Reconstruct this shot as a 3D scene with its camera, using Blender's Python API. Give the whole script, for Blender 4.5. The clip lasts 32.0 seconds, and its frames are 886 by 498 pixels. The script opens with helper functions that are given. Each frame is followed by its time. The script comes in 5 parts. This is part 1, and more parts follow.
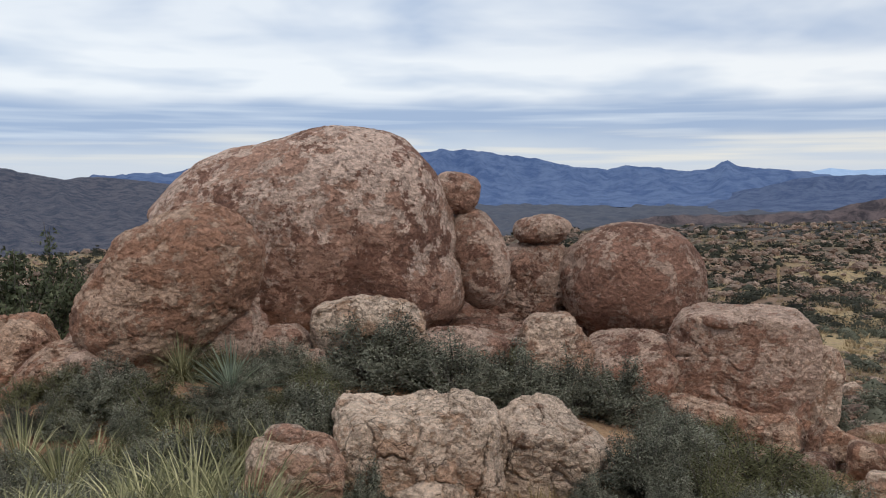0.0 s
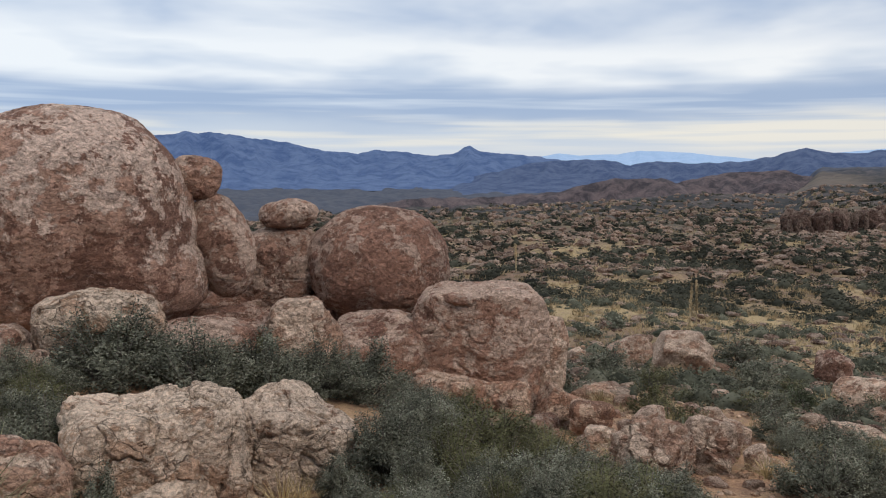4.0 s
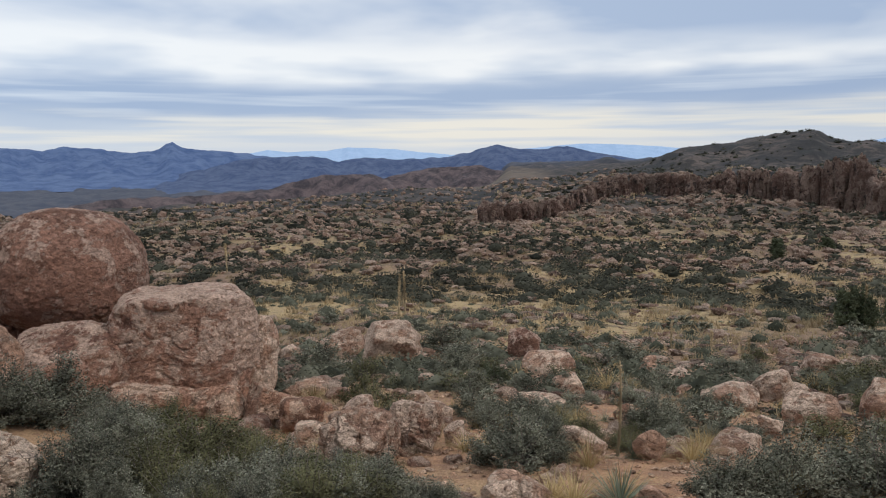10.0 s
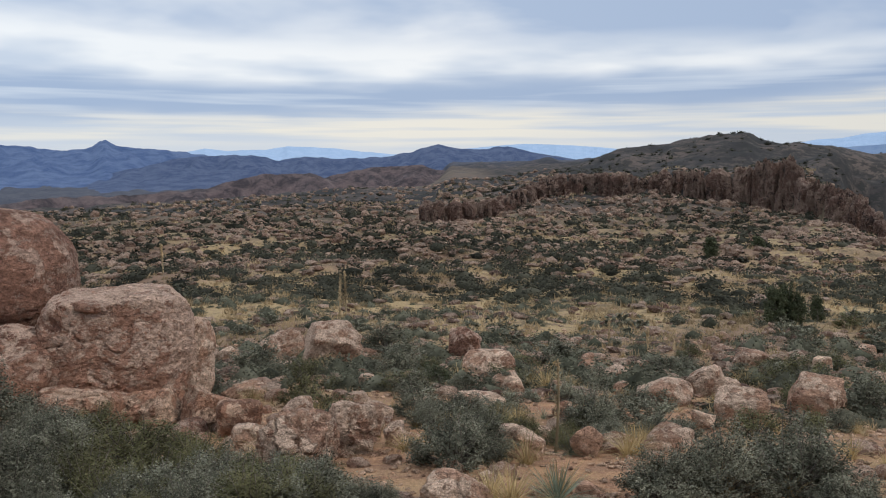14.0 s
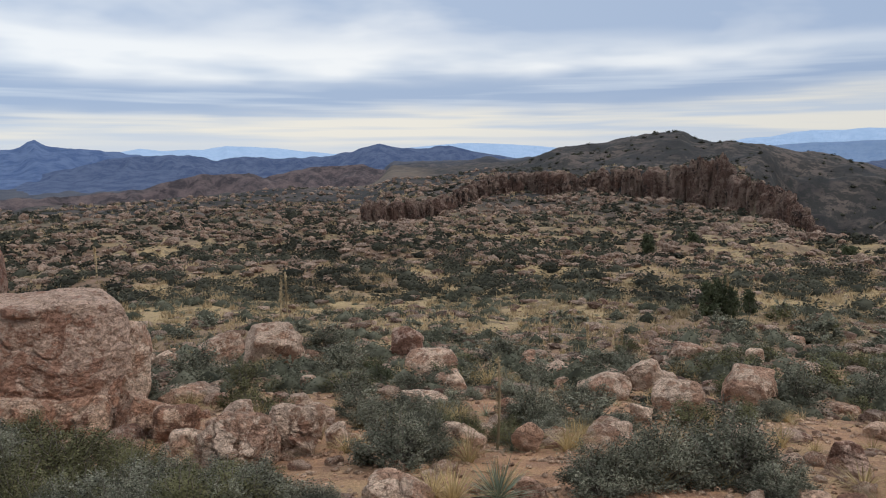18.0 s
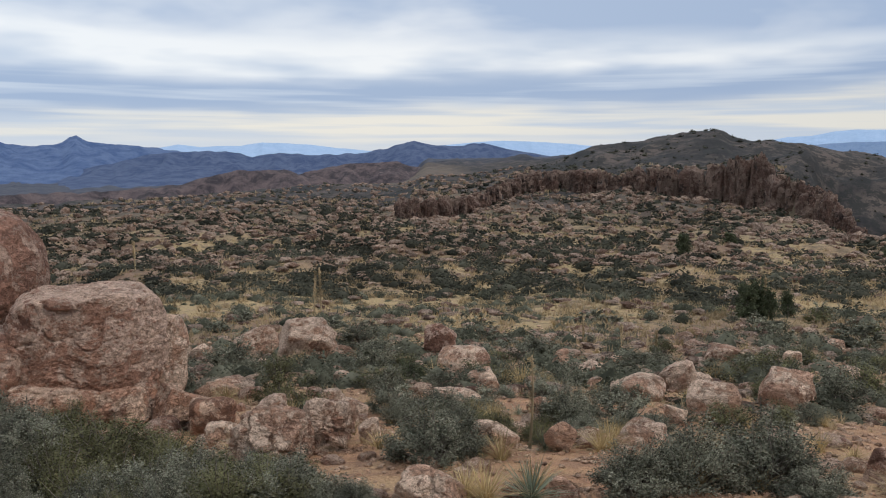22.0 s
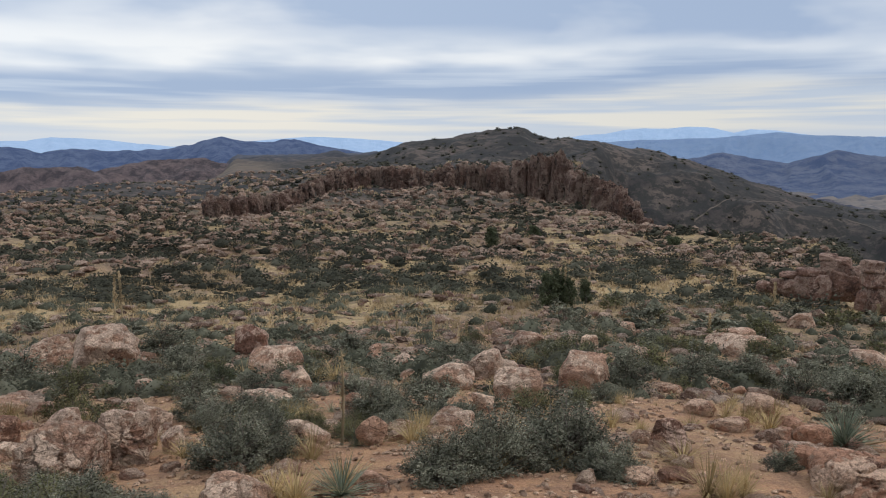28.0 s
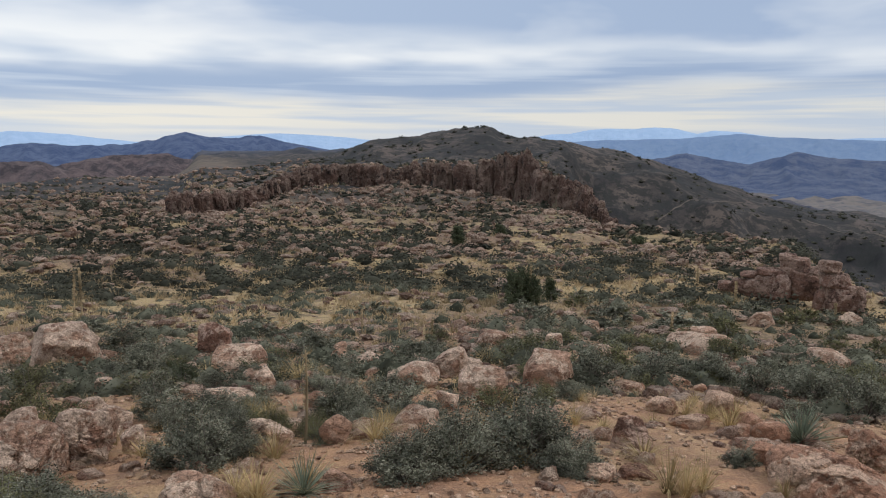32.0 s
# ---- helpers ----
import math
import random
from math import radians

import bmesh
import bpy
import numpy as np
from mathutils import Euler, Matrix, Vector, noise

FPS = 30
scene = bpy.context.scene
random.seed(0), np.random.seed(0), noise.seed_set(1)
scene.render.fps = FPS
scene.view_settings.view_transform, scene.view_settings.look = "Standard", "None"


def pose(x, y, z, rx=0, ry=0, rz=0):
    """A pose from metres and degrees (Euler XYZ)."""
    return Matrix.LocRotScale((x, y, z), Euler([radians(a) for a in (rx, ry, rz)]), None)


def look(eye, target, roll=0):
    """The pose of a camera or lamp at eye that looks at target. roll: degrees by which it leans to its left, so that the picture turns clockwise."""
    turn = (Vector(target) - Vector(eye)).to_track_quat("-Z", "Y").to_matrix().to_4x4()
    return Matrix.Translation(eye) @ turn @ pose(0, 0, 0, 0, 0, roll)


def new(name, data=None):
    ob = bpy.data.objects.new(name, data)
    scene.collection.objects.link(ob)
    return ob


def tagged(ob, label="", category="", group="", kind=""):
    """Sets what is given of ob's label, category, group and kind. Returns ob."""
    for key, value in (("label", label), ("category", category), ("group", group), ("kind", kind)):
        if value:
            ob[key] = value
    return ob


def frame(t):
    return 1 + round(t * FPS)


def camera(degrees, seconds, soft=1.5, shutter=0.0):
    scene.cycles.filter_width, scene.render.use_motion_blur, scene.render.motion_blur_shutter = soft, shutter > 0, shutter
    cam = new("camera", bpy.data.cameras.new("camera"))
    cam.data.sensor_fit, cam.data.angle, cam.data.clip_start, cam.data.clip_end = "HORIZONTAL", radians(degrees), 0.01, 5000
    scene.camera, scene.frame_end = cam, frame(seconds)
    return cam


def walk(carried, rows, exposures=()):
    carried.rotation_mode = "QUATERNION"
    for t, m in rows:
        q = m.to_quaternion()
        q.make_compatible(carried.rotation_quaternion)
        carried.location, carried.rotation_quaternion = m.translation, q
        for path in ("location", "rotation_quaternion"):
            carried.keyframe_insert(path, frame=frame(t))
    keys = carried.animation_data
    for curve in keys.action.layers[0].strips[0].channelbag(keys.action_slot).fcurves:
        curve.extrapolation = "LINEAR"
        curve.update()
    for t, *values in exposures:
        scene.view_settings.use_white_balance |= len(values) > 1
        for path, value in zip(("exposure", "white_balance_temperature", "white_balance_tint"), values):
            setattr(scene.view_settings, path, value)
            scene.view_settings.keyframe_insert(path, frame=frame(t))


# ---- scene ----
import itertools
from math import atan2, cos, hypot, pi, sin, tan

cam = camera(57.2, 32.0, soft=1.05)
# seconds, bearing to the right of +y, tilt, roll (degrees): a turn on the spot at arm's length
PAN = [
    (0, -41.29, -4.81, 0.07), (0.5, -40.70, -5.10, -0.01), (1, -39.57, -5.23, -0.02), (1.5, -37.84, -5.20, -0.04), (2, -35.84, -5.31, 0.09),
    (2.5, -33.14, -5.73, -0.00), (3, -29.76, -5.96, 0.11), (3.5, -26.71, -5.83, -0.03), (5.5, -17.06, -5.88, 0.57), (6, -14.89, -5.38, 0.23),
    (6.5, -12.32, -5.51, 0.77), (7, -12.01, -6.00, 0.10), (7.5, -11.93, -5.79, 0.12), (8, -10.57, -6.16, -0.43), (8.5, -8.84, -5.89, -0.47),
    (9, -7.17, -5.74, -0.36), (9.5, -5.28, -5.99, -0.75), (10, -3.85, -6.16, -0.32), (10.5, -2.55, -6.09, -0.21), (11, -1.92, -6.02, -0.20),
    (11.5, -1.21, -5.92, -0.06), (12, -0.97, -5.81, 0.22), (12.5, -0.57, -5.97, -0.02), (13, 0.08, -6.08, 0.23), (13.5, 0.33, -6.20, -0.03),
    (15.5, 0.08, -6.17, -0.10), (16, 1.41, -6.29, 0.12), (16.5, 2.62, -6.32, 0.02), (17, 3.90, -6.07, -0.20), (17.5, 4.69, -6.07, -0.03),
    (18, 4.37, -6.26, -0.29), (18.5, 3.86, -6.33, -0.10), (19, 3.41, -6.48, -0.03), (19.5, 2.98, -6.31, 0.09), (20, 2.51, -6.32, -0.26),
    (20.5, 2.24, -6.31, -0.33), (21, 1.95, -5.91, -0.46), (21.5, 1.85, -6.25, -0.33), (22, 2.02, -6.43, 0.08), (22.5, 1.83, -6.02, 0.12),
    (23, 2.39, -5.57, 0.21), (23.5, 2.98, -5.28, 0.22), (24, 4.70, -5.41, 0.24), (24.5, 5.57, -5.80, 0.02), (26.5, 8.40, -6.02, -0.51),
    (27, 10.72, -6.42, -0.12), (27.5, 12.83, -6.61, -0.03), (28, 15.11, -6.66, 0.14), (28.5, 15.98, -6.43, 0.16), (29, 17.24, -6.30, 0.37),
    (29.5, 17.64, -6.64, 0.17), (30, 17.39, -6.40, 0.03), (30.5, 17.43, -5.99, 0.11), (31, 17.31, -5.79, -0.06), (31.5, 17.15, -6.31, 0.45),
    (32, 17.49, -6.77, 0.72),
]
EYE = 1.7


def held(bearing, tilt, roll):
    b, p = radians(bearing), radians(tilt)
    eye = Vector((0.3 * sin(b), 0.3 * cos(b), EYE))
    return look(eye, eye + Vector((sin(b) * cos(p), cos(b) * cos(p), sin(p))), roll)


walk(cam, [(t, held(b, p, r)) for t, b, p, r in PAN])

# ---- world and sun ----
SUN_AZ, SUN_EL = radians(108), radians(42)
world = bpy.data.worlds.new("sky")
scene.world = world
world.use_nodes = True
wt = world.node_tree
wt.nodes.clear()


def node(tree, kind, **inputs):
    n = tree.nodes.new(kind)
    for key, value in inputs.items():
        if key in ("operation", "blend_type", "data_type", "noise_dimensions", "feature", "distance", "interpolation_type", "sky_type", "sun_disc", "sun_elevation", "sun_rotation", "noise_type"):
            if key == "operation":
                n.operation = value
            elif key == "blend_type":
                n.blend_type = value
            elif key == "data_type":
                n.data_type = value
            elif key == "noise_dimensions":
                n.noise_dimensions = value
            elif key == "feature":
                n.feature = value
            elif key == "distance":
                n.distance = value
            elif key == "interpolation_type":
                n.interpolation_type = value
            elif key == "noise_type":
                n.noise_type = value
            elif key == "sky_type":
                n.sky_type = value
            elif key == "sun_disc":
                n.sun_disc = value
            elif key == "sun_elevation":
                n.sun_elevation = value
            elif key == "sun_rotation":
                n.sun_rotation = value
            continue
        name = int(key[1:]) if key[0] == "i" and key[1:].isdigit() else key
        if isinstance(value, bpy.types.NodeSocket):
            tree.links.new(value, n.inputs[name])
        else:
            n.inputs[name].default_value = value
    return n


def math_(tree, op, a, b=0.0, c=0.0):
    return node(tree, "ShaderNodeMath", operation=op, i0=a, i1=b, i2=c).outputs[0]


def ramp(tree, fac, stops, ease="LINEAR"):
    n = tree.nodes.new("ShaderNodeValToRGB")
    n.color_ramp.interpolation = ease
    els = n.color_ramp.elements
    while len(els) < len(stops):
        els.new(0.5)
    for e, (p, c) in zip(els, stops):
        e.position = p
        e.color = (*c, 1) if isinstance(c, tuple) else (c, c, c, 1)
    tree.links.new(fac, n.inputs[0])
    return n.outputs[0]


def mix(tree, fac, a, b, blend="MIX"):
    n = tree.nodes.new("ShaderNodeMix")
    n.data_type, n.blend_type = "RGBA", blend
    for sock, value in ((n.inputs[0], fac), (n.inputs[6], a), (n.inputs[7], b)):
        if isinstance(value, bpy.types.NodeSocket):
            tree.links.new(value, sock)
        elif isinstance(value, tuple):
            sock.default_value = (*value, 1)
        else:
            sock.default_value = value
    return n.outputs[2]


def noise_tex(tree, vec, scale, detail=4.0, rough=0.55, distort=0.0):
    return node(tree, "ShaderNodeTexNoise", Vector=vec, Scale=scale, Detail=detail, Roughness=rough, Distortion=distort).outputs[0]


def build_sky():
    t = wt
    way = t.nodes.new("ShaderNodeTexCoord").outputs["Generated"]
    sep = node(t, "ShaderNodeSeparateXYZ", i0=way)
    x, y, z = sep.outputs
    around = math_(t, "ARCTAN2", x, y)
    high = math_(t, "MULTIPLY", math_(t, "ARCSINE", z), 57.3)

    def cloud(across, upward, seed, detail, rough, warp):
        co = node(t, "ShaderNodeCombineXYZ", i0=math_(t, "MULTIPLY", around, across), i1=math_(t, "MULTIPLY", high, upward), i2=seed).outputs[0]
        return noise_tex(t, co, 1.0, detail, rough, warp)

    def above(edge, slant, soft_):
        """One above a slanting edge in the cloud, nought below it."""
        line = math_(t, "MULTIPLY_ADD", around, slant, edge)
        n = node(t, "ShaderNodeMapRange", interpolation_type="SMOOTHSTEP", i0=math_(t, "SUBTRACT", swell, line), i1=-soft_, i2=soft_)
        return n.outputs[0]

    drift, puff, streak = cloud(2.6, 0.2, 3.4, 3, 0.45, 0.2), cloud(5.0, 0.42, 8.1, 3, 0.45, 0.1), cloud(3.4, 1.25, 1.7, 3, 0.5, 0.1)
    swell = math_(t, "MULTIPLY_ADD", math_(t, "SUBTRACT", drift, 0.5), 2.4, high)
    swell = math_(t, "MULTIPLY_ADD", math_(t, "SUBTRACT", puff, 0.5), 2.2, swell)
    pale, blue, white, cream, grey = (0.62, 0.70, 0.82), (0.385, 0.490, 0.675), (0.92, 0.945, 0.97), (0.86, 0.83, 0.76), (0.44, 0.545, 0.725)
    low = mix(t, ramp(t, streak, [(0.40, 0.0), (0.58, 1.0)]), (0.60, 0.67, 0.77), cream)
    low = mix(t, above(1.3, 0.0, 1.0), (0.66, 0.71, 0.78), low)
    gap = mix(t, ramp(t, streak, [(0.45, 0.0), (0.66, 1.0)]), blue, pale)
    band = mix(t, ramp(t, puff, [(0.36, 0.0), (0.56, 1.0)]), pale, white)
    left_ = math_(t, "MULTIPLY_ADD", around, -0.09, cloud(3.6, 0.2, 5.5, 4, 0.5, 0.2))
    roof = mix(t, ramp(t, left_, [(0.41, 0.0), (0.70, 0.85)]), grey, white)
    roof = mix(t, node(t, "ShaderNodeMapRange", i0=high, i1=14.0, i2=60.0).outputs[0], roof, (1.12, 1.17, 1.26))
    bands = mix(t, above(3.6, 1.3, 0.9), low, gap)
    bands = mix(t, above(5.7, 0.2, 0.9), bands, band)
    bands = mix(t, above(8.2, -1.5, 0.9), bands, roof)
    air = node(t, "ShaderNodeTexSky", sky_type="NISHITA", sun_disc=False, sun_elevation=SUN_EL, sun_rotation=SUN_AZ).outputs[0]
    air = mix(t, 1.0, air, (0.08, 0.08, 0.08), "MULTIPLY")
    both = mix(t, 0.94, air, bands)
    shade = ramp(t, math_(t, "MULTIPLY_ADD", around, 0.3, 0.5), [(0.25, (0.97, 1.0, 1.03)), (0.5, (1.0, 1.0, 1.0)), (0.68, (0.88, 0.90, 0.93))])
    both = mix(t, 1.0, both, shade, "MULTIPLY")
    bg = node(t, "ShaderNodeBackground", Color=both, Strength=1.0)
    out = t.nodes.new("ShaderNodeOutputWorld")
    t.links.new(bg.outputs[0], out.inputs[0])


build_sky()
sun_data = bpy.data.lights.new("sun", "SUN")
sun_data.energy, sun_data.angle, sun_data.color = 1.25, radians(16), (1.0, 0.93, 0.84)
sun = new("sun", sun_data)
sun.matrix_world = look((40 * sin(SUN_AZ) * cos(SUN_EL), 40 * cos(SUN_AZ) * cos(SUN_EL), 40 * sin(SUN_EL)), (0, 0, 0))
scene.view_settings.exposure = 0.0


# ---- materials ----
def material(name):
    m = bpy.data.materials.new(name)
    m.use_nodes = True
    t = m.node_tree
    b = t.nodes["Principled BSDF"]
    b.inputs["Roughness"].default_value = 0.9
    b.inputs["Specular IOR Level"].default_value = 0.25
    return m, t, b


def place(t, own=True):
    """World-sized coordinates; own: of the thing itself, shifted by its random number."""
    if not own:
        return t.nodes.new("ShaderNodeNewGeometry").outputs["Position"]
    co = t.nodes.new("ShaderNodeTexCoord").outputs["Object"]
    rnd = t.nodes.new("ShaderNodeObjectInfo").outputs["Random"]
    off = node(t, "ShaderNodeVectorMath", operation="MULTIPLY_ADD", i0=rnd, i1=(37.0, 53.0, 71.0), i2=co)
    return off.outputs[0]


def stretch(t, vec, s):
    return node(t, "ShaderNodeVectorMath", operation="MULTIPLY", i0=vec, i1=s).outputs[0]


def bump(t, b, height, strength, dist):
    n = node(t, "ShaderNodeBump", Strength=strength, Distance=dist, Height=height)
    t.links.new(n.outputs[0], b.inputs["Normal"])


def rock_material(name, pale, red, dark, own=True, scale=1.0, vary="Object", joints=0.0, stain=0.56, skin=0.5):
    """Weathered granite: pale where the crust has flaked off (more of it the lower skin is), red elsewhere, with darker varnish stains, and
    loosened scales and chips in the relief."""
    m, t, b = material(name)
    p = place(t, own)
    drift = node(t, "ShaderNodeTexNoise", Vector=p, Scale=1.3 * scale, Detail=3.0).outputs[1]
    q = node(t, "ShaderNodeVectorMath", operation="MULTIPLY_ADD", i0=drift, i1=(0.22 / scale, 0.22 / scale, 0.22 / scale), i2=p).outputs[0]
    big = noise_tex(t, q, 0.7 * scale, 3, 0.5)
    mid = noise_tex(t, q, 2.4 * scale, 11, 0.66)
    rag = noise_tex(t, q, 3.4 * scale, 13, 0.74)
    fine = noise_tex(t, p, 21.0 * scale, 7, 0.72)
    grit = noise_tex(t, p, 110.0 * scale, 2, 0.6)
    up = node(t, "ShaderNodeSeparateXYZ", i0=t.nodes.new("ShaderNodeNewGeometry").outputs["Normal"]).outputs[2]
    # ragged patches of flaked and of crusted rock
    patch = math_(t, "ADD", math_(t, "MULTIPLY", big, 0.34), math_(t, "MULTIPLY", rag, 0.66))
    # faces that point up lean slightly towards the pale colour
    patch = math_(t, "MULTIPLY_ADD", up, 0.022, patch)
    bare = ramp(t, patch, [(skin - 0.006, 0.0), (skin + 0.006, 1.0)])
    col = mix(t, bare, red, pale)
    tone = math_(t, "ADD", math_(t, "MULTIPLY", noise_tex(t, q, 1.1 * scale, 4, 0.5), 0.4), math_(t, "MULTIPLY", noise_tex(t, q, 4.6 * scale, 12, 0.74), 0.6))
    spot = ramp(t, tone, [(stain - 0.005, 0.0), (stain + 0.007, 0.95)])
    col = mix(t, spot, col, dark)
    fleck = ramp(t, noise_tex(t, p, 9.0 * scale, 10, 0.76), [(0.575, 0.0), (0.60, 0.35)])
    col = mix(t, fleck, col, tuple(min(1, c * 1.15 + 0.03) for c in pale))
    pit = ramp(t, noise_tex(t, p, 15.0 * scale, 6, 0.7), [(0.36, 0.7), (0.40, 0.0)])
    col = mix(t, pit, col, tuple(0.55 * c for c in dark))
    col = mix(t, 1.0, col, ramp(t, fine, [(0.30, 0.62), (0.62, 1.2)]), "MULTIPLY")
    col = mix(t, 0.35, col, ramp(t, grit, [(0.3, 0.6), (0.7, 1.3)]), "MULTIPLY")
    if vary == "Object":
        each = t.nodes.new("ShaderNodeObjectInfo").outputs["Random"]
    else:
        each = t.nodes.new("ShaderNodeNewGeometry").outputs["Random Per Island"]
    col = mix(t, 1.0, col, ramp(t, each, [(0.0, (0.58, 0.55, 0.54)), (0.5, (1.0, 1.0, 1.0)), (1.0, (1.3, 1.26, 1.22))] if vary != "Object" else [(0.0, (0.90, 0.88, 0.87)), (1.0, (1.10, 1.08, 1.06))]), "MULTIPLY")
    # loosened scales: terraces of a slow ragged field, longer across than upward; shade in their thin clefts and along
    # chip rims is painted dark
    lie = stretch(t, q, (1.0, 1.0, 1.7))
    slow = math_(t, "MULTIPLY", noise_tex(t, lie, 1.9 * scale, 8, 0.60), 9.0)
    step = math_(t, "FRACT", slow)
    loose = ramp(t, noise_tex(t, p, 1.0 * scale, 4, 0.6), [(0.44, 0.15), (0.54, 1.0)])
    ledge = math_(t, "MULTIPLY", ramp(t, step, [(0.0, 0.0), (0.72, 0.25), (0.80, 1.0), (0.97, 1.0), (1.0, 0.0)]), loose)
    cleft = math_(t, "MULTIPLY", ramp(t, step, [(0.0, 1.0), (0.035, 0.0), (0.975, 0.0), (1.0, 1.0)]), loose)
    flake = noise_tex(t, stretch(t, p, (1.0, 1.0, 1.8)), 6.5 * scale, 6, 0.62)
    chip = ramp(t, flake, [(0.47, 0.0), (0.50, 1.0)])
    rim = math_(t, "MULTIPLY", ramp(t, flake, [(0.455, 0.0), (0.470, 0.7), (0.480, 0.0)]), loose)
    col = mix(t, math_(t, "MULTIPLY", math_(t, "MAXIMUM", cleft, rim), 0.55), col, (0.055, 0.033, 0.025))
    h = math_(t, "MULTIPLY", ledge, 0.55)
    if joints:
        net = node(t, "ShaderNodeTexVoronoi", feature="DISTANCE_TO_EDGE", Vector=node(t, "ShaderNodeVectorMath", operation="MULTIPLY_ADD", i0=node(t, "ShaderNodeTexNoise", Vector=p, Scale=5.0 * scale, Detail=5.0).outputs[1], i1=(0.16, 0.16, 0.16), i2=q).outputs[0], Scale=3.6 * scale).outputs["Distance"]
        cut = math_(t, "MULTIPLY", ramp(t, net, [(0.0, 1.0), (0.006, 0.6), (0.016, 0.0)]), ramp(t, noise_tex(t, p, 1.7 * scale, 5, 0.6), [(0.46, 0.0), (0.53, 1.0)]))
        col = mix(t, math_(t, "MULTIPLY", cut, 0.9 * joints), col, (0.05, 0.03, 0.022))
        h = math_(t, "MULTIPLY_ADD", cut, -0.7 * joints, h)
    t.links.new(col, b.inputs["Base Color"])
    h = math_(t, "MULTIPLY_ADD", mid, 1.2, h)
    h = math_(t, "MULTIPLY_ADD", chip, 0.34, h)
    h = math_(t, "MULTIPLY_ADD", bare, -0.12, h)
    h = math_(t, "MULTIPLY_ADD", fine, 0.24, h)
    h = math_(t, "MULTIPLY_ADD", grit, 0.03, h)
    bump(t, b, h, 1.0, 0.15 / scale)
    return m


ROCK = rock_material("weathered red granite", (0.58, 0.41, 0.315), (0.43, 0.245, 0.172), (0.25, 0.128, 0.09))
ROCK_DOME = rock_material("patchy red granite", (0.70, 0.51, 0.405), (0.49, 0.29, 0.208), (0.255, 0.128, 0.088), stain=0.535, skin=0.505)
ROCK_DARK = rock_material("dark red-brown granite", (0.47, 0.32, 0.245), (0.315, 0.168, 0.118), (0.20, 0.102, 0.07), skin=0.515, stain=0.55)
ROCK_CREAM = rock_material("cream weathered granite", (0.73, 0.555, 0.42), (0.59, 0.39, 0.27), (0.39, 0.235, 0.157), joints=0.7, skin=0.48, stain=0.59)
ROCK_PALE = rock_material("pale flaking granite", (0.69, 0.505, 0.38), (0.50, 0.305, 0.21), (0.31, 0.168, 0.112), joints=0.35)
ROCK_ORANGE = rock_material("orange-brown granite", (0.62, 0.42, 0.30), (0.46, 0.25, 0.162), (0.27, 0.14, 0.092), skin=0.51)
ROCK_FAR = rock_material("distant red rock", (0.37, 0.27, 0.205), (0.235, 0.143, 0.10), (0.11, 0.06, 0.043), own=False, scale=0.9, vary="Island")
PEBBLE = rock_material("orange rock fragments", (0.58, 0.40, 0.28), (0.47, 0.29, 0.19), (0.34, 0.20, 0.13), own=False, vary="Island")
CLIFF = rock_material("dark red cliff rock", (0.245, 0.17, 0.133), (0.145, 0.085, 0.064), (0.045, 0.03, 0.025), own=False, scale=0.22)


def leaf_material(name, a, b_, far=False):
    m, t, b = material(name)
    rnd = t.nodes.new("ShaderNodeNewGeometry").outputs["Random Per Island"]
    ob = t.nodes.new("ShaderNodeObjectInfo").outputs["Random"]
    col = mix(t, rnd, a, b_)
    p = place(t, False)
    col = mix(t, 1.0, col, ramp(t, noise_tex(t, p, 0.06 if far else 3.2, 4), [(0.35, 0.60), (0.65, 1.40)]), "MULTIPLY")
    col = mix(t, 0.6, col, ramp(t, ob, [(0.0, 0.75), (1.0, 1.3)]), "MULTIPLY")
    t.links.new(col, b.inputs["Base Color"])
    b.inputs["Roughness"].default_value = 0.9
    b.inputs["Specular IOR Level"].default_value = 0.1
    # thin leaves let part of the light through
    glow = node(t, "ShaderNodeBsdfTranslucent", Color=col)
    both = t.nodes.new("ShaderNodeMixShader")
    both.inputs[0].default_value = 0.3
    t.links.new(b.outputs[0], both.inputs[1])
    t.links.new(glow.outputs[0], both.inputs[2])
    t.links.new(both.outputs[0], t.nodes["Material Output"].inputs[0])
    return m


LEAF_GREY = leaf_material("grey-green shrub leaf", (0.090, 0.093, 0.065), (0.310, 0.302, 0.224))
LEAF_DARK = leaf_material("dark juniper foliage", (0.060, 0.072, 0.040), (0.130, 0.140, 0.082))
LEAF_OLIVE = leaf_material("olive brown shrub leaf", (0.105, 0.104, 0.050), (0.185, 0.172, 0.090))
LEAF_MID = leaf_material("slope scrub leaf", (0.050, 0.053, 0.036), (0.170, 0.167, 0.120))
LEAF_FAR = leaf_material("distant scrub", (0.028, 0.029, 0.022), (0.108, 0.105, 0.076), True)
YUCCA = leaf_material("pale green yucca blade", (0.180, 0.215, 0.150), (0.330, 0.365, 0.265))
SOTOL = leaf_material("green sotol blade", (0.085, 0.092, 0.040), (0.500, 0.455, 0.260))
STRAW = leaf_material("dry straw grass", (0.32, 0.225, 0.105), (0.50, 0.39, 0.21))
STRAW_FAR = leaf_material("distant dry grass", (0.34, 0.25, 0.142), (0.51, 0.39, 0.235), True)
TWIG = leaf_material("grey twig", (0.11, 0.094, 0.080), (0.27, 0.235, 0.20))
STALK = leaf_material("dry flower stalk", (0.34, 0.255, 0.15), (0.50, 0.39, 0.245))


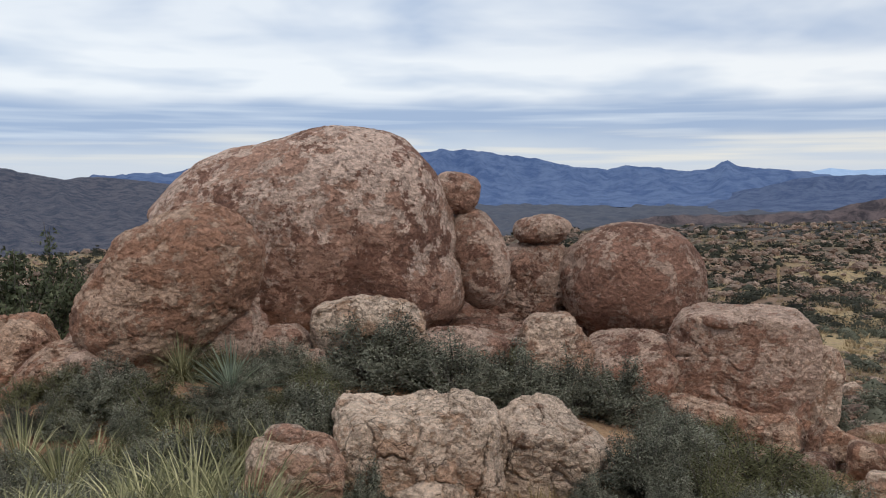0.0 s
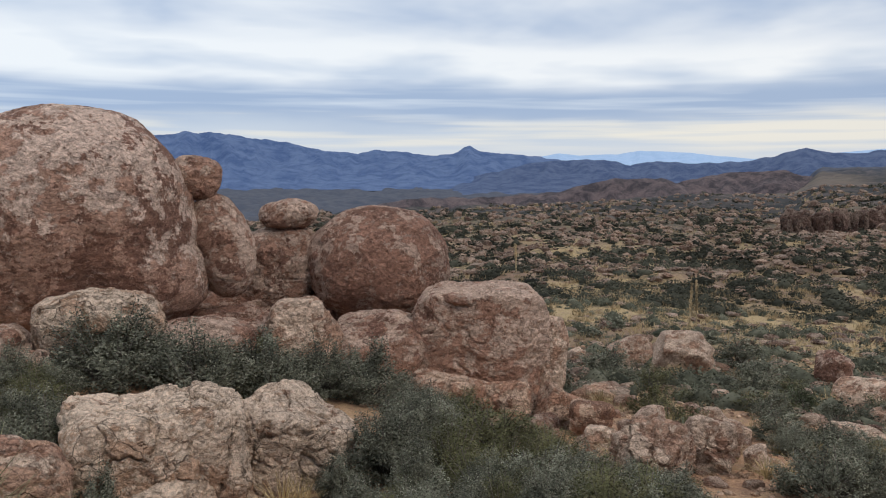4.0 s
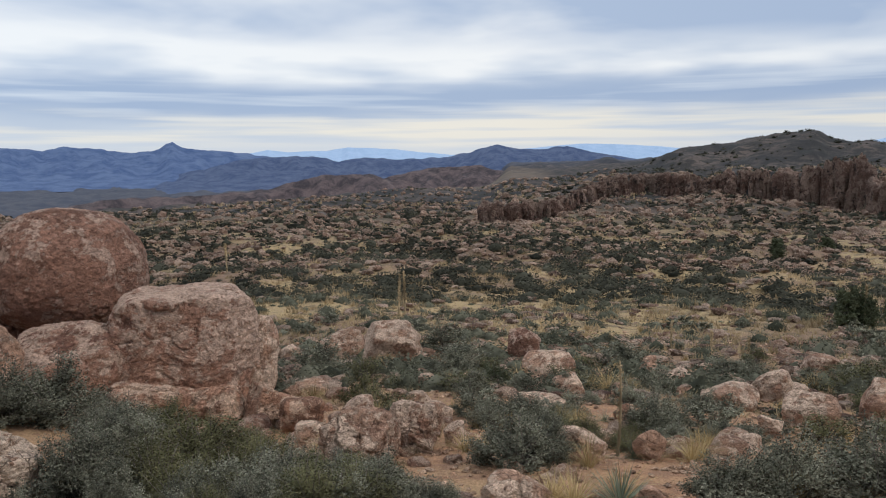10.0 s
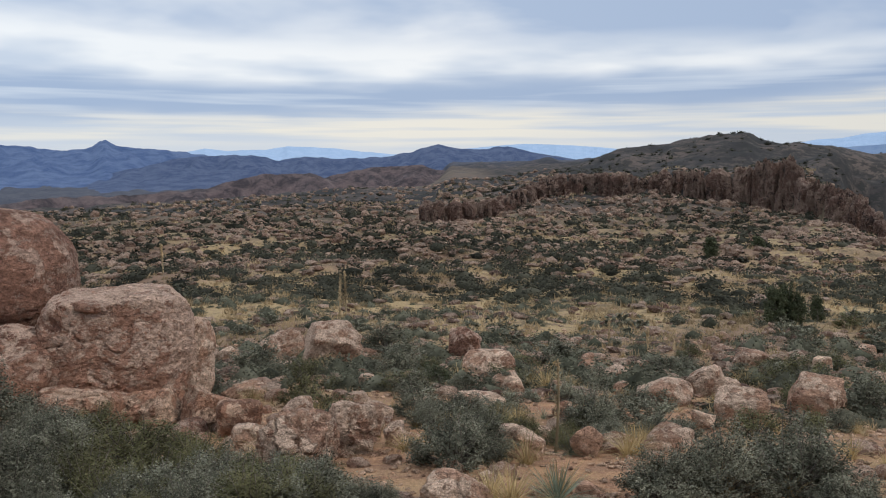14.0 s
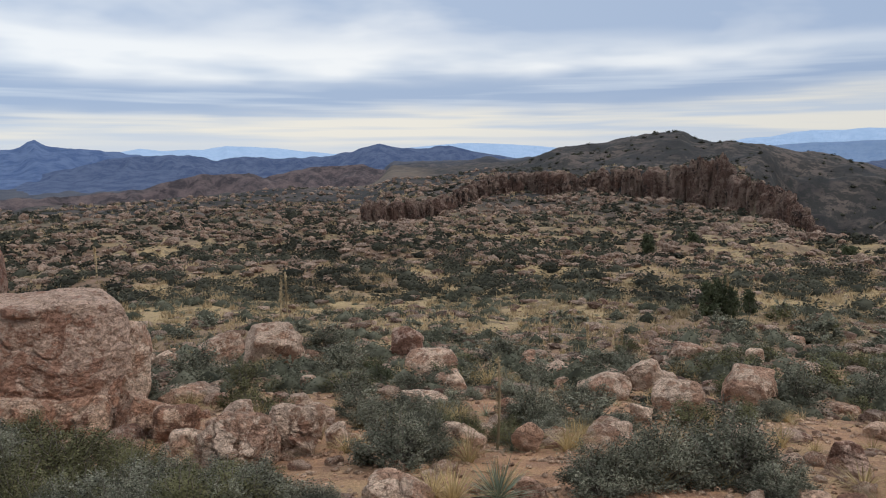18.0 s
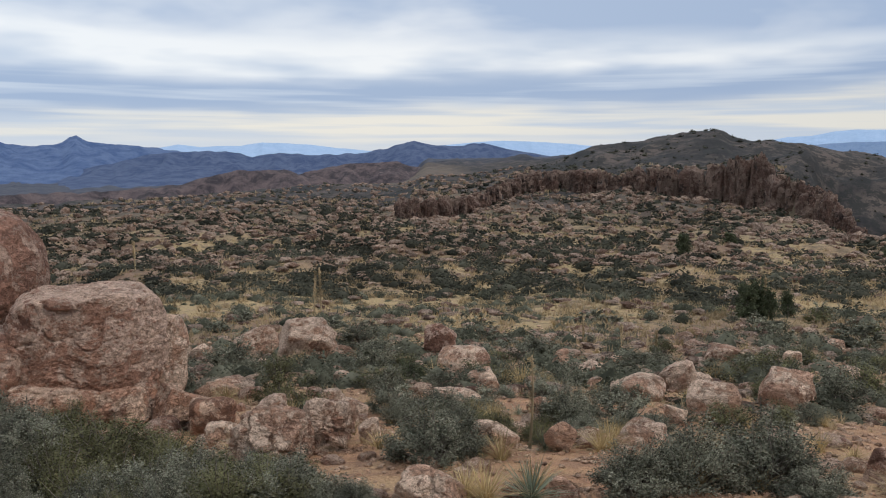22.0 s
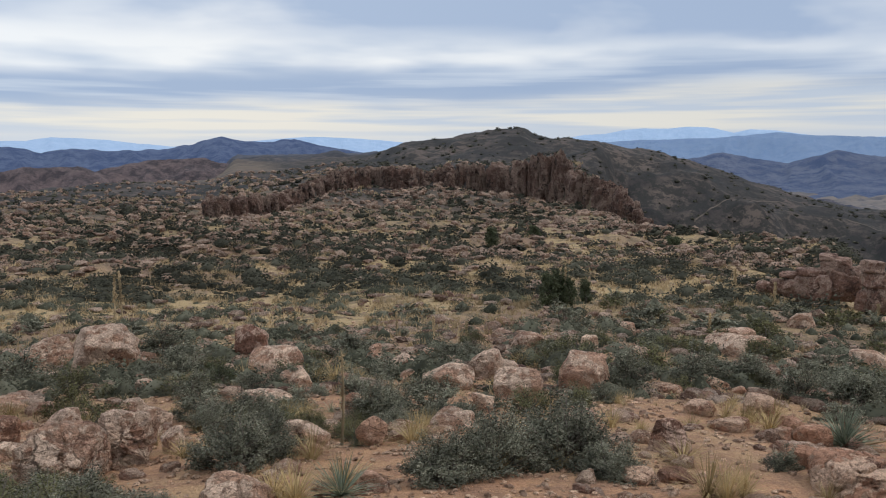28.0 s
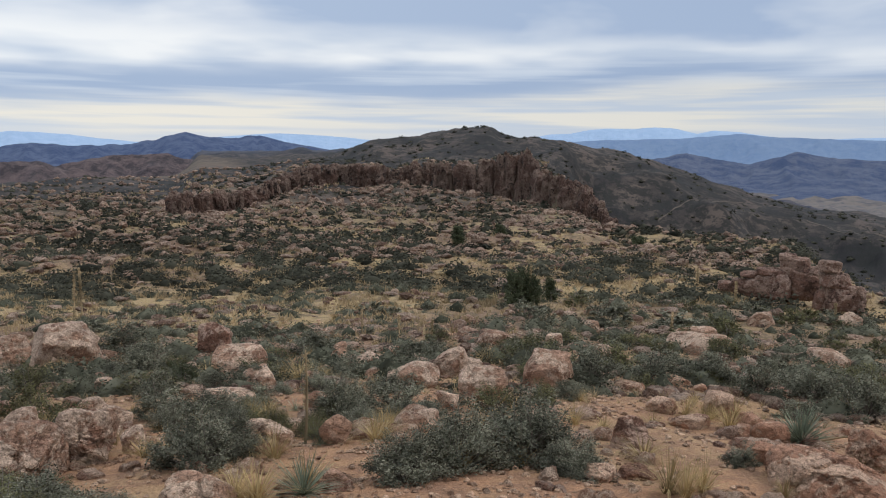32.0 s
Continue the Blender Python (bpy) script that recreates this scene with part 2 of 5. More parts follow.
def ground_material():
    m, t, b = material("desert ground")
    p = place(t, False)
    n1 = noise_tex(t, p, 0.35, 6, 0.6, 0.3)
    n2 = noise_tex(t, p, 3.0, 9, 0.72)
    n3 = noise_tex(t, p, 40.0, 5, 0.7)
    n4 = noise_tex(t, p, 0.035, 8, 0.65, 0.5)
    n5 = noise_tex(t, p, 0.8, 10, 0.74, 0.4)
    dist = node(t, "ShaderNodeVectorMath", operation="LENGTH", i0=p).outputs["Value"]
    near = mix(t, ramp(t, n1, [(0.40, 0.0), (0.60, 1.0)]), (0.46, 0.245, 0.138), (0.43, 0.28, 0.156))
    near = mix(t, ramp(t, n2, [(0.45, 0.0), (0.56, 0.8)]), near, (0.29, 0.165, 0.105))
    slope = mix(t, ramp(t, noise_tex(t, p, 0.055, 7, 0.6, 0.6), [(0.40, 0.0), (0.54, 1.0)]), (0.22, 0.140, 0.092), (0.40, 0.292, 0.150))
    slope = mix(t, ramp(t, n5, [(0.50, 0.0), (0.56, 0.75)]), slope, (0.115, 0.088, 0.056))
    slope = mix(t, ramp(t, n2, [(0.54, 0.0), (0.62, 0.8)]), slope, (0.30, 0.195, 0.145))
    col = mix(t, ramp(t, math_(t, "DIVIDE", dist, 100.0), [(0.10, 0.0), (0.24, 1.0)]), near, slope)
    col = mix(t, 1.0, col, ramp(t, n3, [(0.25, 0.5), (0.7, 1.25)]), "MULTIPLY")
    scrub = mix(t, ramp(t, n4, [(0.40, 0.0), (0.60, 1.0)]), (0.024, 0.023, 0.024), (0.100, 0.078, 0.066))
    scrub = mix(t, ramp(t, noise_tex(t, p, 0.16, 9, 0.8), [(0.47, 0.0), (0.51, 0.85)]), scrub, (0.020, 0.021, 0.020))
    scrub = mix(t, ramp(t, noise_tex(t, stretch(t, p, (1.0, 1.0, 0.0)), 0.012, 7, 0.66, 1.2), [(0.60, 0.0), (0.64, 0.7)]), scrub, (0.12, 0.095, 0.08))
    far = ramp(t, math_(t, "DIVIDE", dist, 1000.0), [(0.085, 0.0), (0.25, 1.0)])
    # far out, the blue haze of the air is mixed into the ground colour
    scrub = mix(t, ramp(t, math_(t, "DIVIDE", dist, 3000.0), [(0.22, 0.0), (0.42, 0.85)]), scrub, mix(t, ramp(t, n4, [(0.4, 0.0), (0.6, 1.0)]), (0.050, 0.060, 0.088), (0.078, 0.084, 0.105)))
    east = ramp(t, math_(t, "DIVIDE", node(t, "ShaderNodeSeparateXYZ", i0=p).outputs[0], 1000.0), [(0.32, 0.0), (0.60, 1.0)])
    scrub = mix(t, math_(t, "MULTIPLY", east, ramp(t, n4, [(0.36, 0.25), (0.58, 0.9)])), scrub, (0.175, 0.150, 0.132))
    flat_x = ramp(t, math_(t, "MULTIPLY_ADD", node(t, "ShaderNodeSeparateXYZ", i0=p).outputs[0], 0.002, 0.5), [(0.30, 0.0), (0.40, 1.0), (0.55, 1.0), (0.59, 0.0)])
    flat_r = ramp(t, math_(t, "DIVIDE", dist, 1000.0), [(0.40, 0.0), (0.47, 1.0), (0.78, 1.0), (0.86, 0.0)])
    dry = math_(t, "MULTIPLY", math_(t, "MULTIPLY", flat_x, flat_r), ramp(t, n4, [(0.38, 0.3), (0.56, 0.9)]))
    scrub = mix(t, dry, scrub, (0.135, 0.104, 0.08))
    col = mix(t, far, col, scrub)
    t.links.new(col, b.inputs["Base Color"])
    bump(t, b, math_(t, "ADD", n2, math_(t, "MULTIPLY", n3, 0.35)), 0.9, 0.06)
    b.inputs["Roughness"].default_value = 0.95
    return m


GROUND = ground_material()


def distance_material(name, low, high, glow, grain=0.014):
    """Mountains seen through kilometres of blue air, which is put into their colour and a faint glow."""
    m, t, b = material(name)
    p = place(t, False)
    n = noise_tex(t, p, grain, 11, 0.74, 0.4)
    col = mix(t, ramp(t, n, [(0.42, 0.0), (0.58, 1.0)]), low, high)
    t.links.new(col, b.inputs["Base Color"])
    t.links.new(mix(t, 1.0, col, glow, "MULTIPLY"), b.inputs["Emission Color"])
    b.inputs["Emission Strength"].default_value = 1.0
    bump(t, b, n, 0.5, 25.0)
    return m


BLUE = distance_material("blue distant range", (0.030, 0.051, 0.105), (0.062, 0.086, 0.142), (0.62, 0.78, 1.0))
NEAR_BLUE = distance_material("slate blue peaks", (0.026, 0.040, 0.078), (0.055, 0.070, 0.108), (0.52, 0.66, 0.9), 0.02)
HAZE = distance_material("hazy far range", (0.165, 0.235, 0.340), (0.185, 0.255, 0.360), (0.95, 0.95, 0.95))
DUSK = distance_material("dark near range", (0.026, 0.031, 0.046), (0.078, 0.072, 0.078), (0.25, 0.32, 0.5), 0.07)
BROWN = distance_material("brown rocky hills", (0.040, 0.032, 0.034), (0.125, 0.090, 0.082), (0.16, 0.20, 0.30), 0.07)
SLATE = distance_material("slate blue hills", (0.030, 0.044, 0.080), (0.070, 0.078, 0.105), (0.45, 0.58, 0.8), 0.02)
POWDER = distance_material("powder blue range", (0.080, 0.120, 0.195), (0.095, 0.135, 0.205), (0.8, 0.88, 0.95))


# ---- number fields ----
def cell(ix, iy, iz, seed):
    h = (ix * 374761393 + iy * 668265263 + iz * 2147483647 + seed * 1274126177) & 0x7FFFFFFF
    h = ((h ^ (h >> 13)) * 1103515245 + 12345) & 0x7FFFFFFF
    h = ((h ^ (h >> 15)) * 22695477 + 1) & 0x7FFFFFFF
    return ((h ^ (h >> 11)) & 0xFFFF) / 65535.0


def lumps(p, seed=0):
    """Smooth numbers from -1 to 1 at the points p."""
    q = np.floor(p).astype(np.int64)
    f = p - q
    w = f * f * f * (f * (f * 6 - 15) + 10)
    out = 0.0
    for a, b, c in itertools.product((0, 1), repeat=3):
        k = (w[:, 0] if a else 1 - w[:, 0]) * (w[:, 1] if b else 1 - w[:, 1]) * (w[:, 2] if c else 1 - w[:, 2])
        out = out + k * cell(q[:, 0] + a, q[:, 1] + b, q[:, 2] + c, seed)
    return 2 * out - 1


def fbm(p, octaves=4, seed=0, gain=0.5):
    out, amp = 0.0, 1.0
    for k in range(octaves):
        out = out + amp * lumps(p * 2.03**k + 17.3 * k, seed + k)
        amp *= gain
    return out


def ridged(p, octaves=4, seed=0):
    out, amp = 0.0, 1.0
    for k in range(octaves):
        out = out + amp * (1 - 2 * np.abs(lumps(p * 2.03**k + 11.7 * k, seed + k)))
        amp *= 0.5
    return out


def flat(x, y, s):
    return np.stack([np.asarray(x, float) * s, np.asarray(y, float) * s, 0 * np.asarray(x, float)], 1)


def smooth(x):
    x = np.clip(x, 0, 1)
    return x * x * (3 - 2 * x)


def at(az, r, z=0.0):
    """A place by its bearing in degrees and its distance."""
    a = radians(az)
    return Vector((r * sin(a), r * cos(a), z))


def shown(name, verts, faces, mat, parent=None, label="", smooth_shade=True, matrix=None):
    me = bpy.data.meshes.new(name)
    verts, faces = np.asarray(verts, np.float32), np.asarray(faces, np.int32)
    n, k = faces.shape
    me.vertices.add(len(verts))
    me.vertices.foreach_set("co", verts.ravel())
    me.loops.add(n * k)
    me.loops.foreach_set("vertex_index", faces.ravel())
    me.polygons.add(n)
    me.polygons.foreach_set("loop_start", np.arange(0, n * k, k, dtype=np.int32))
    me.polygons.foreach_set("use_smooth", np.full(n, smooth_shade))
    me.update(calc_edges=True)
    me.materials.append(mat)
    ob = new(name, me)
    if parent is not None:
        ob.parent = parent
    if matrix is not None:
        ob.matrix_basis = matrix
    if label:
        ob["label"] = label
    return ob


# ---- the land ----
R_KNOTS = [0.3, 3, 4.5, 8, 13, 20, 30, 45, 70, 110, 180, 300, 480, 700]
Z_KNOTS = [0.0, -0.05, -0.25, -1.0, -1.9, -3.0, -4.2, -5.5, -7.3, -9.3, -11.8, -14.3, -13.0, -13.0]
EDGE_AZ = [-180, -90, -70, -60, -40, -26, -18, -12, -7, 0, 8, 22, 24, 27, 30, 33, 37, 41, 43.5, 45, 46, 60, 180]
EDGE_R = [40, 70, 130, 130, 180, 260, 300, 340, 400, 480, 500, 500, 480, 175, 125, 115, 112, 85, 60, 46, 42, 36, 40]
CLIFF_AZ = [-0.6, 0.6, 3.5, 5.6, 7.7, 10.3, 12.8, 14.1, 15.8, 19.5, 20.8, 21.8, 23.3, 23.9, 26.9, 29.8]
CLIFF_R = [178, 180, 192, 228, 258, 263, 260, 257, 253, 242, 238, 232, 223, 218, 191, 154]
CLIFF_TOP = [-2.9, -3.05, -2.76, -2.03, -1.1, -0.98, -0.93, -1.29, -0.65, -0.8, -0.45, -0.25, 0.15, -0.9, -1.97, -4.85]
CLIFF_FOOT = [-4.6, -4.5, -4.13, -3.35, -2.64, -2.45, -2.28, -2.26, -2.45, -2.9, -3.1, -3.25, -3.45, -3.55, -4.2, -5.7]
MESA_AZ = [6, 8, 10.26, 11.03, 12.56, 13.5, 15.2, 16.7, 18.5, 20.0, 20.6, 21.0, 21.4, 22.1, 22.5, 25.6, 27.2, 28.9, 30.8, 33, 35, 38.2, 41.3, 50]
MESA_TOP = [-1.7, -1.0, -0.24, 0.15, 0.72, 0.87, 1.01, 1.22, 1.5, 1.67, 1.74, 1.55, 1.28, 1.2, 1.05, 0.9, 0.6, 0.23, -0.24, -0.85, -1.5, -2.5, -3.25, -4.5]
AZ_COLS = np.concatenate([np.arange(-180, -80, 4.0), np.arange(-80, 55, 0.25), np.arange(55, 180.1, 4.0)])
R_ROWS = np.geomspace(0.8, 4950, 360)


def column(az):
    """The land's height along one bearing."""
    base = np.interp(np.log(R_ROWS), np.log(R_KNOTS), Z_KNOTS)
    edge = np.interp(az, EDGE_AZ, EDGE_R)
    z_edge = np.interp(np.log(edge), np.log(R_KNOTS), Z_KNOTS)
    floor = -78.0
    z = np.where(R_ROWS < edge, base, z_edge + (floor - z_edge) * smooth((R_ROWS - edge) / (1.6 * edge + 60)))
    if 2 <= az <= 55:
        top = EYE + 430 * tan(radians(np.interp(az, MESA_AZ, MESA_TOP)))
        hill = smooth((az - 2) / 9) * smooth((R_ROWS - 255) / 175) * (1 - smooth((R_ROWS - 432) / 330))
        low = np.maximum(z, -45 if az > 25 else -14)
        near = np.where(R_ROWS < 432, low, z)
        z = near + (top - near) * hill
    if -1 < az < 31:
        rc = np.interp(az, CLIFF_AZ, CLIFF_R)
        top = EYE + rc * tan(radians(np.interp(az, CLIFF_AZ, CLIFF_TOP))) - 0.6
        foot = EYE + (rc - 3) * tan(radians(np.interp(az, CLIFF_AZ, CLIFF_FOOT)))
        window = smooth((az + 1) / 3) * (1 - smooth((az - 27) / 4))
        z = z + window * (foot - np.interp(rc, R_ROWS, z)) * smooth((R_ROWS - rc + 75) / 72) * (1 - smooth((R_ROWS - rc - 5) / 20))
        step = smooth((R_ROWS - rc - 2) / 5) * smooth((az + 1) / 2) * (1 - smooth((az - 25) / 5))
        up = np.maximum(z, top) if az < 25 else np.where(R_ROWS < rc + 25, np.maximum(z, top), z)
        z = z + (up - z) * step
    return z


TABLE = np.array([column(a) for a in AZ_COLS])


def small_land(x, y, r):
    near = 0.05 * fbm(flat(x, y, 0.9), 3, 5) * smooth((r - 2) / 4)
    mid = np.clip(0.012 * (r - 8), 0, 0.9) * fbm(flat(x, y, 0.11), 4, 9)
    far = (np.clip(0.006 * (r - 260), 0, 1.2) + np.clip(0.02 * (r - 600), 0, 6.0)) * (ridged(flat(x, y, 0.011), 4, 13) - 0.4)
    az = np.degrees(np.arctan2(x, y))
    far = far + (7.0 * smooth((r - 265) / 50) * (1 - smooth((r - 350) / 55)) + 8.0 * smooth((r - 520) / 200)) * smooth((az - 23) / 5) * smooth((60 - az) / 10) * (ridged(flat(x, y, 0.017), 5, 43) - 0.35) * (1 - smooth((r - 900) / 600))
    far = far + 1.1 * smooth((r - 270) / 40) * (1 - smooth((r - 450) / 60)) * fbm(flat(x, y, 0.05), 3, 47)
    mound = 1.2 * np.exp(-(((x + 9.3) ** 2 + (y - 5.8) ** 2) / (2 * 3.0**2))) * smooth((r - 5.6) / 2.8)
    mound = mound + 0.55 * np.exp(-(((x + 6.2) ** 2 + (y - 11.6) ** 2) / (2 * 2.2**2)))
    mound = mound - 0.55 * np.exp(-(((x + 3.95) ** 2 + (y - 10.5) ** 2) / (2 * 1.0**2)))
    mound = mound - 0.40 * np.exp(-(((x + 3.9) ** 2 + (y - 4.6) ** 2) / (2 * 1.2**2)))
    return near + mid + far + mound


def ground_z(x, y):
    x, y = np.atleast_1d(np.asarray(x, float)), np.atleast_1d(np.asarray(y, float))
    r = np.maximum(np.hypot(x, y), R_ROWS[0])
    az = np.degrees(np.arctan2(x, y))
    i = np.clip(np.searchsorted(AZ_COLS, az) - 1, 0, len(AZ_COLS) - 2)
    j = np.clip(np.searchsorted(R_ROWS, r) - 1, 0, len(R_ROWS) - 2)
    u = (az - AZ_COLS[i]) / (AZ_COLS[i + 1] - AZ_COLS[i])
    v = (r - R_ROWS[j]) / (R_ROWS[j + 1] - R_ROWS[j])
    z = (TABLE[i, j] * (1 - v) + TABLE[i, j + 1] * v) * (1 - u) + (TABLE[i + 1, j] * (1 - v) + TABLE[i + 1, j + 1] * v) * u
    return z + small_land(x, y, r)


def gz(p):
    return float(ground_z(p[0], p[1])[0])


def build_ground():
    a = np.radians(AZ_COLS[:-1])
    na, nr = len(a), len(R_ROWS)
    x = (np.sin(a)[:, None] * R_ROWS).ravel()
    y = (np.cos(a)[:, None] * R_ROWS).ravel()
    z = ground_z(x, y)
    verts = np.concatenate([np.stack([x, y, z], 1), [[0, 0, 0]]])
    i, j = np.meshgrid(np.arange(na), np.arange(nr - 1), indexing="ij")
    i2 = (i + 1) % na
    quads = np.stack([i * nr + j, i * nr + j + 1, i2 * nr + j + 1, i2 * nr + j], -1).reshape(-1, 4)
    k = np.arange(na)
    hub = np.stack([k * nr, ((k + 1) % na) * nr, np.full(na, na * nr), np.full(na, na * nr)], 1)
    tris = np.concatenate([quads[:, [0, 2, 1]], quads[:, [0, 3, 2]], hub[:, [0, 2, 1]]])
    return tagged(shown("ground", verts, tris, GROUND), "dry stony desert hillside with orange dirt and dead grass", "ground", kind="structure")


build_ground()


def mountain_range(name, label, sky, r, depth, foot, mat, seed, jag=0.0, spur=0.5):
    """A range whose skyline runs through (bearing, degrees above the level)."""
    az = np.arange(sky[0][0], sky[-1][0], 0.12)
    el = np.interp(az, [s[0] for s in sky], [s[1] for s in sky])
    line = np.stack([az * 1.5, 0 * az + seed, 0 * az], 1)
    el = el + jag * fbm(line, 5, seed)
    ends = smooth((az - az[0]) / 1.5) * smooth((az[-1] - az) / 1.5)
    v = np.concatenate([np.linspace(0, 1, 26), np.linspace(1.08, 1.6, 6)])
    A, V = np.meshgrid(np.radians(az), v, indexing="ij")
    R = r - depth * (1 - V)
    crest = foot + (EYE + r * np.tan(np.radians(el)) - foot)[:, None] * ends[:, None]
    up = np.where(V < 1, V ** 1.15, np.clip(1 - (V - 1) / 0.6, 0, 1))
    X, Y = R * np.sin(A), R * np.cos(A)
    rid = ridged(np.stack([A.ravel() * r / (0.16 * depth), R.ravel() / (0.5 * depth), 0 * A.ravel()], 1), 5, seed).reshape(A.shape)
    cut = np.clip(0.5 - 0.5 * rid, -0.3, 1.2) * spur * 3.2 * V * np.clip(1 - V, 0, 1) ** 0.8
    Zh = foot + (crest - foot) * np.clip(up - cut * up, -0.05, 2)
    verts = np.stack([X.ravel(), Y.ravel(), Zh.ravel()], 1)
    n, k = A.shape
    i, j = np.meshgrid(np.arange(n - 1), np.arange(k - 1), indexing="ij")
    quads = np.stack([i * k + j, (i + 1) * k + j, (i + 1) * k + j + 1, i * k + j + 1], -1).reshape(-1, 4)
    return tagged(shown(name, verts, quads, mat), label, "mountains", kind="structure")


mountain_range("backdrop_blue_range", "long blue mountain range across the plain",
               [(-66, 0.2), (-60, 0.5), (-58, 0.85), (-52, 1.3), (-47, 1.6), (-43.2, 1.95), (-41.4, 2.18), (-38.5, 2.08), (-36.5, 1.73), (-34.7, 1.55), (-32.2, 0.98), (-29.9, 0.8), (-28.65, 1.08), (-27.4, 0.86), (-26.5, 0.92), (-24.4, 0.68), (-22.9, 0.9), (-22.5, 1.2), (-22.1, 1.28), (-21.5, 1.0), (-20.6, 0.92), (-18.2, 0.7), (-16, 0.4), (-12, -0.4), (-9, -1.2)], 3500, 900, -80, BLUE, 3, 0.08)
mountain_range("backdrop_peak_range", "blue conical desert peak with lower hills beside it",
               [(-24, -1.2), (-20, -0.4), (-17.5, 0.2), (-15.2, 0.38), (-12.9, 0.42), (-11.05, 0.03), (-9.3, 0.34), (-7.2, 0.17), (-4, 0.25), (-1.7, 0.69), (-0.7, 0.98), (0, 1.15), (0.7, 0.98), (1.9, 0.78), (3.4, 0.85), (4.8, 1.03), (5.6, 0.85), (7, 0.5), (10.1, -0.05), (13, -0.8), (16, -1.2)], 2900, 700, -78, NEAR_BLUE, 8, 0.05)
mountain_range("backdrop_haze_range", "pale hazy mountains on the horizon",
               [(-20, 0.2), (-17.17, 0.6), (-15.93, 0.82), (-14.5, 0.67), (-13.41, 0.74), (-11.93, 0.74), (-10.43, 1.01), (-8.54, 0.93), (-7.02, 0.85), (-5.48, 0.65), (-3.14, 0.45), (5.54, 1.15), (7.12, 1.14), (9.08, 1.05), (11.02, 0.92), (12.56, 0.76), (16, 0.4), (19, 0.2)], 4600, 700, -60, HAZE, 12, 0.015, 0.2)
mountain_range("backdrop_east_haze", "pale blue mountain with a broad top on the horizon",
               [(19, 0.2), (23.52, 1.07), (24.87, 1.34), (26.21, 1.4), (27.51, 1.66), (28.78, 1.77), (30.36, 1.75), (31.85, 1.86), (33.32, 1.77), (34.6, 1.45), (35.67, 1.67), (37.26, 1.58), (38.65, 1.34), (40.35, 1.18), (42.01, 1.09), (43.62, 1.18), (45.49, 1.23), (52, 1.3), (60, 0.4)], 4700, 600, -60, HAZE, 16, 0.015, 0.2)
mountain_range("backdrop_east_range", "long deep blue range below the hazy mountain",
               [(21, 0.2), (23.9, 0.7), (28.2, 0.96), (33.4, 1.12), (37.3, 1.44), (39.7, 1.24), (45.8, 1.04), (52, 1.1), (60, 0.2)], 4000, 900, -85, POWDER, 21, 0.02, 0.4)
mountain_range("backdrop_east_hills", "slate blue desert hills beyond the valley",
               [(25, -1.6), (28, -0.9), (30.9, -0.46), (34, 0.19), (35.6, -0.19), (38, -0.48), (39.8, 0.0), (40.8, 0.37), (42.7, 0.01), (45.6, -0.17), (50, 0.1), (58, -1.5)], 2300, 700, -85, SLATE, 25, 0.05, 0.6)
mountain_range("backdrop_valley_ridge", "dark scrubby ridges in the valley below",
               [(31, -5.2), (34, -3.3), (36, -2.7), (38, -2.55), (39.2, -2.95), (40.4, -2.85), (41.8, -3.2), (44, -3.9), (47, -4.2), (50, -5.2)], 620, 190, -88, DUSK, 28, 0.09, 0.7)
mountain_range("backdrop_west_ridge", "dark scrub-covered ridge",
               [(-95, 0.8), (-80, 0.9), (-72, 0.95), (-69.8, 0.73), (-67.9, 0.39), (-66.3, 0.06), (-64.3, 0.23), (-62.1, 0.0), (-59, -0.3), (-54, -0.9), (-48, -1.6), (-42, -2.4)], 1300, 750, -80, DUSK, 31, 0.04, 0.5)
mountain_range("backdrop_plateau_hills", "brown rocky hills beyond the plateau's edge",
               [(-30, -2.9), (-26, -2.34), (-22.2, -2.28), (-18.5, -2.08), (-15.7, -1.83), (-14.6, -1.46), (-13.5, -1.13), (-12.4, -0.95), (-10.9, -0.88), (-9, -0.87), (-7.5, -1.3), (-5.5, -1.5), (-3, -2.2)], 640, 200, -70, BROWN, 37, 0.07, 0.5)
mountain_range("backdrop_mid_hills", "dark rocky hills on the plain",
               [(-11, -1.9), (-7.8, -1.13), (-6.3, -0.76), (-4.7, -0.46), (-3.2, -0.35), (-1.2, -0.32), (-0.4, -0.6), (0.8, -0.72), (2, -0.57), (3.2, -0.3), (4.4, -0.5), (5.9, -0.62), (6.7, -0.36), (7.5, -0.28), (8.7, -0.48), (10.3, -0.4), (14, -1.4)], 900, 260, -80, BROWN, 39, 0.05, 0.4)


# ---- boulders ----
SPHERES = {}


def sphere_mesh(level):
    if level not in SPHERES:
        bm = bmesh.new()
        bmesh.ops.create_icosphere(bm, subdivisions=level, radius=1.0)
        bm.verts.index_update()
        v = np.array([q.co[:] for q in bm.verts])
        f = np.array([[q.index for q in face.verts] for face in bm.faces], np.int32)
        bm.free()
        SPHERES[level] = (v / np.linalg.norm(v, axis=1)[:, None], f)
    return SPHERES[level]


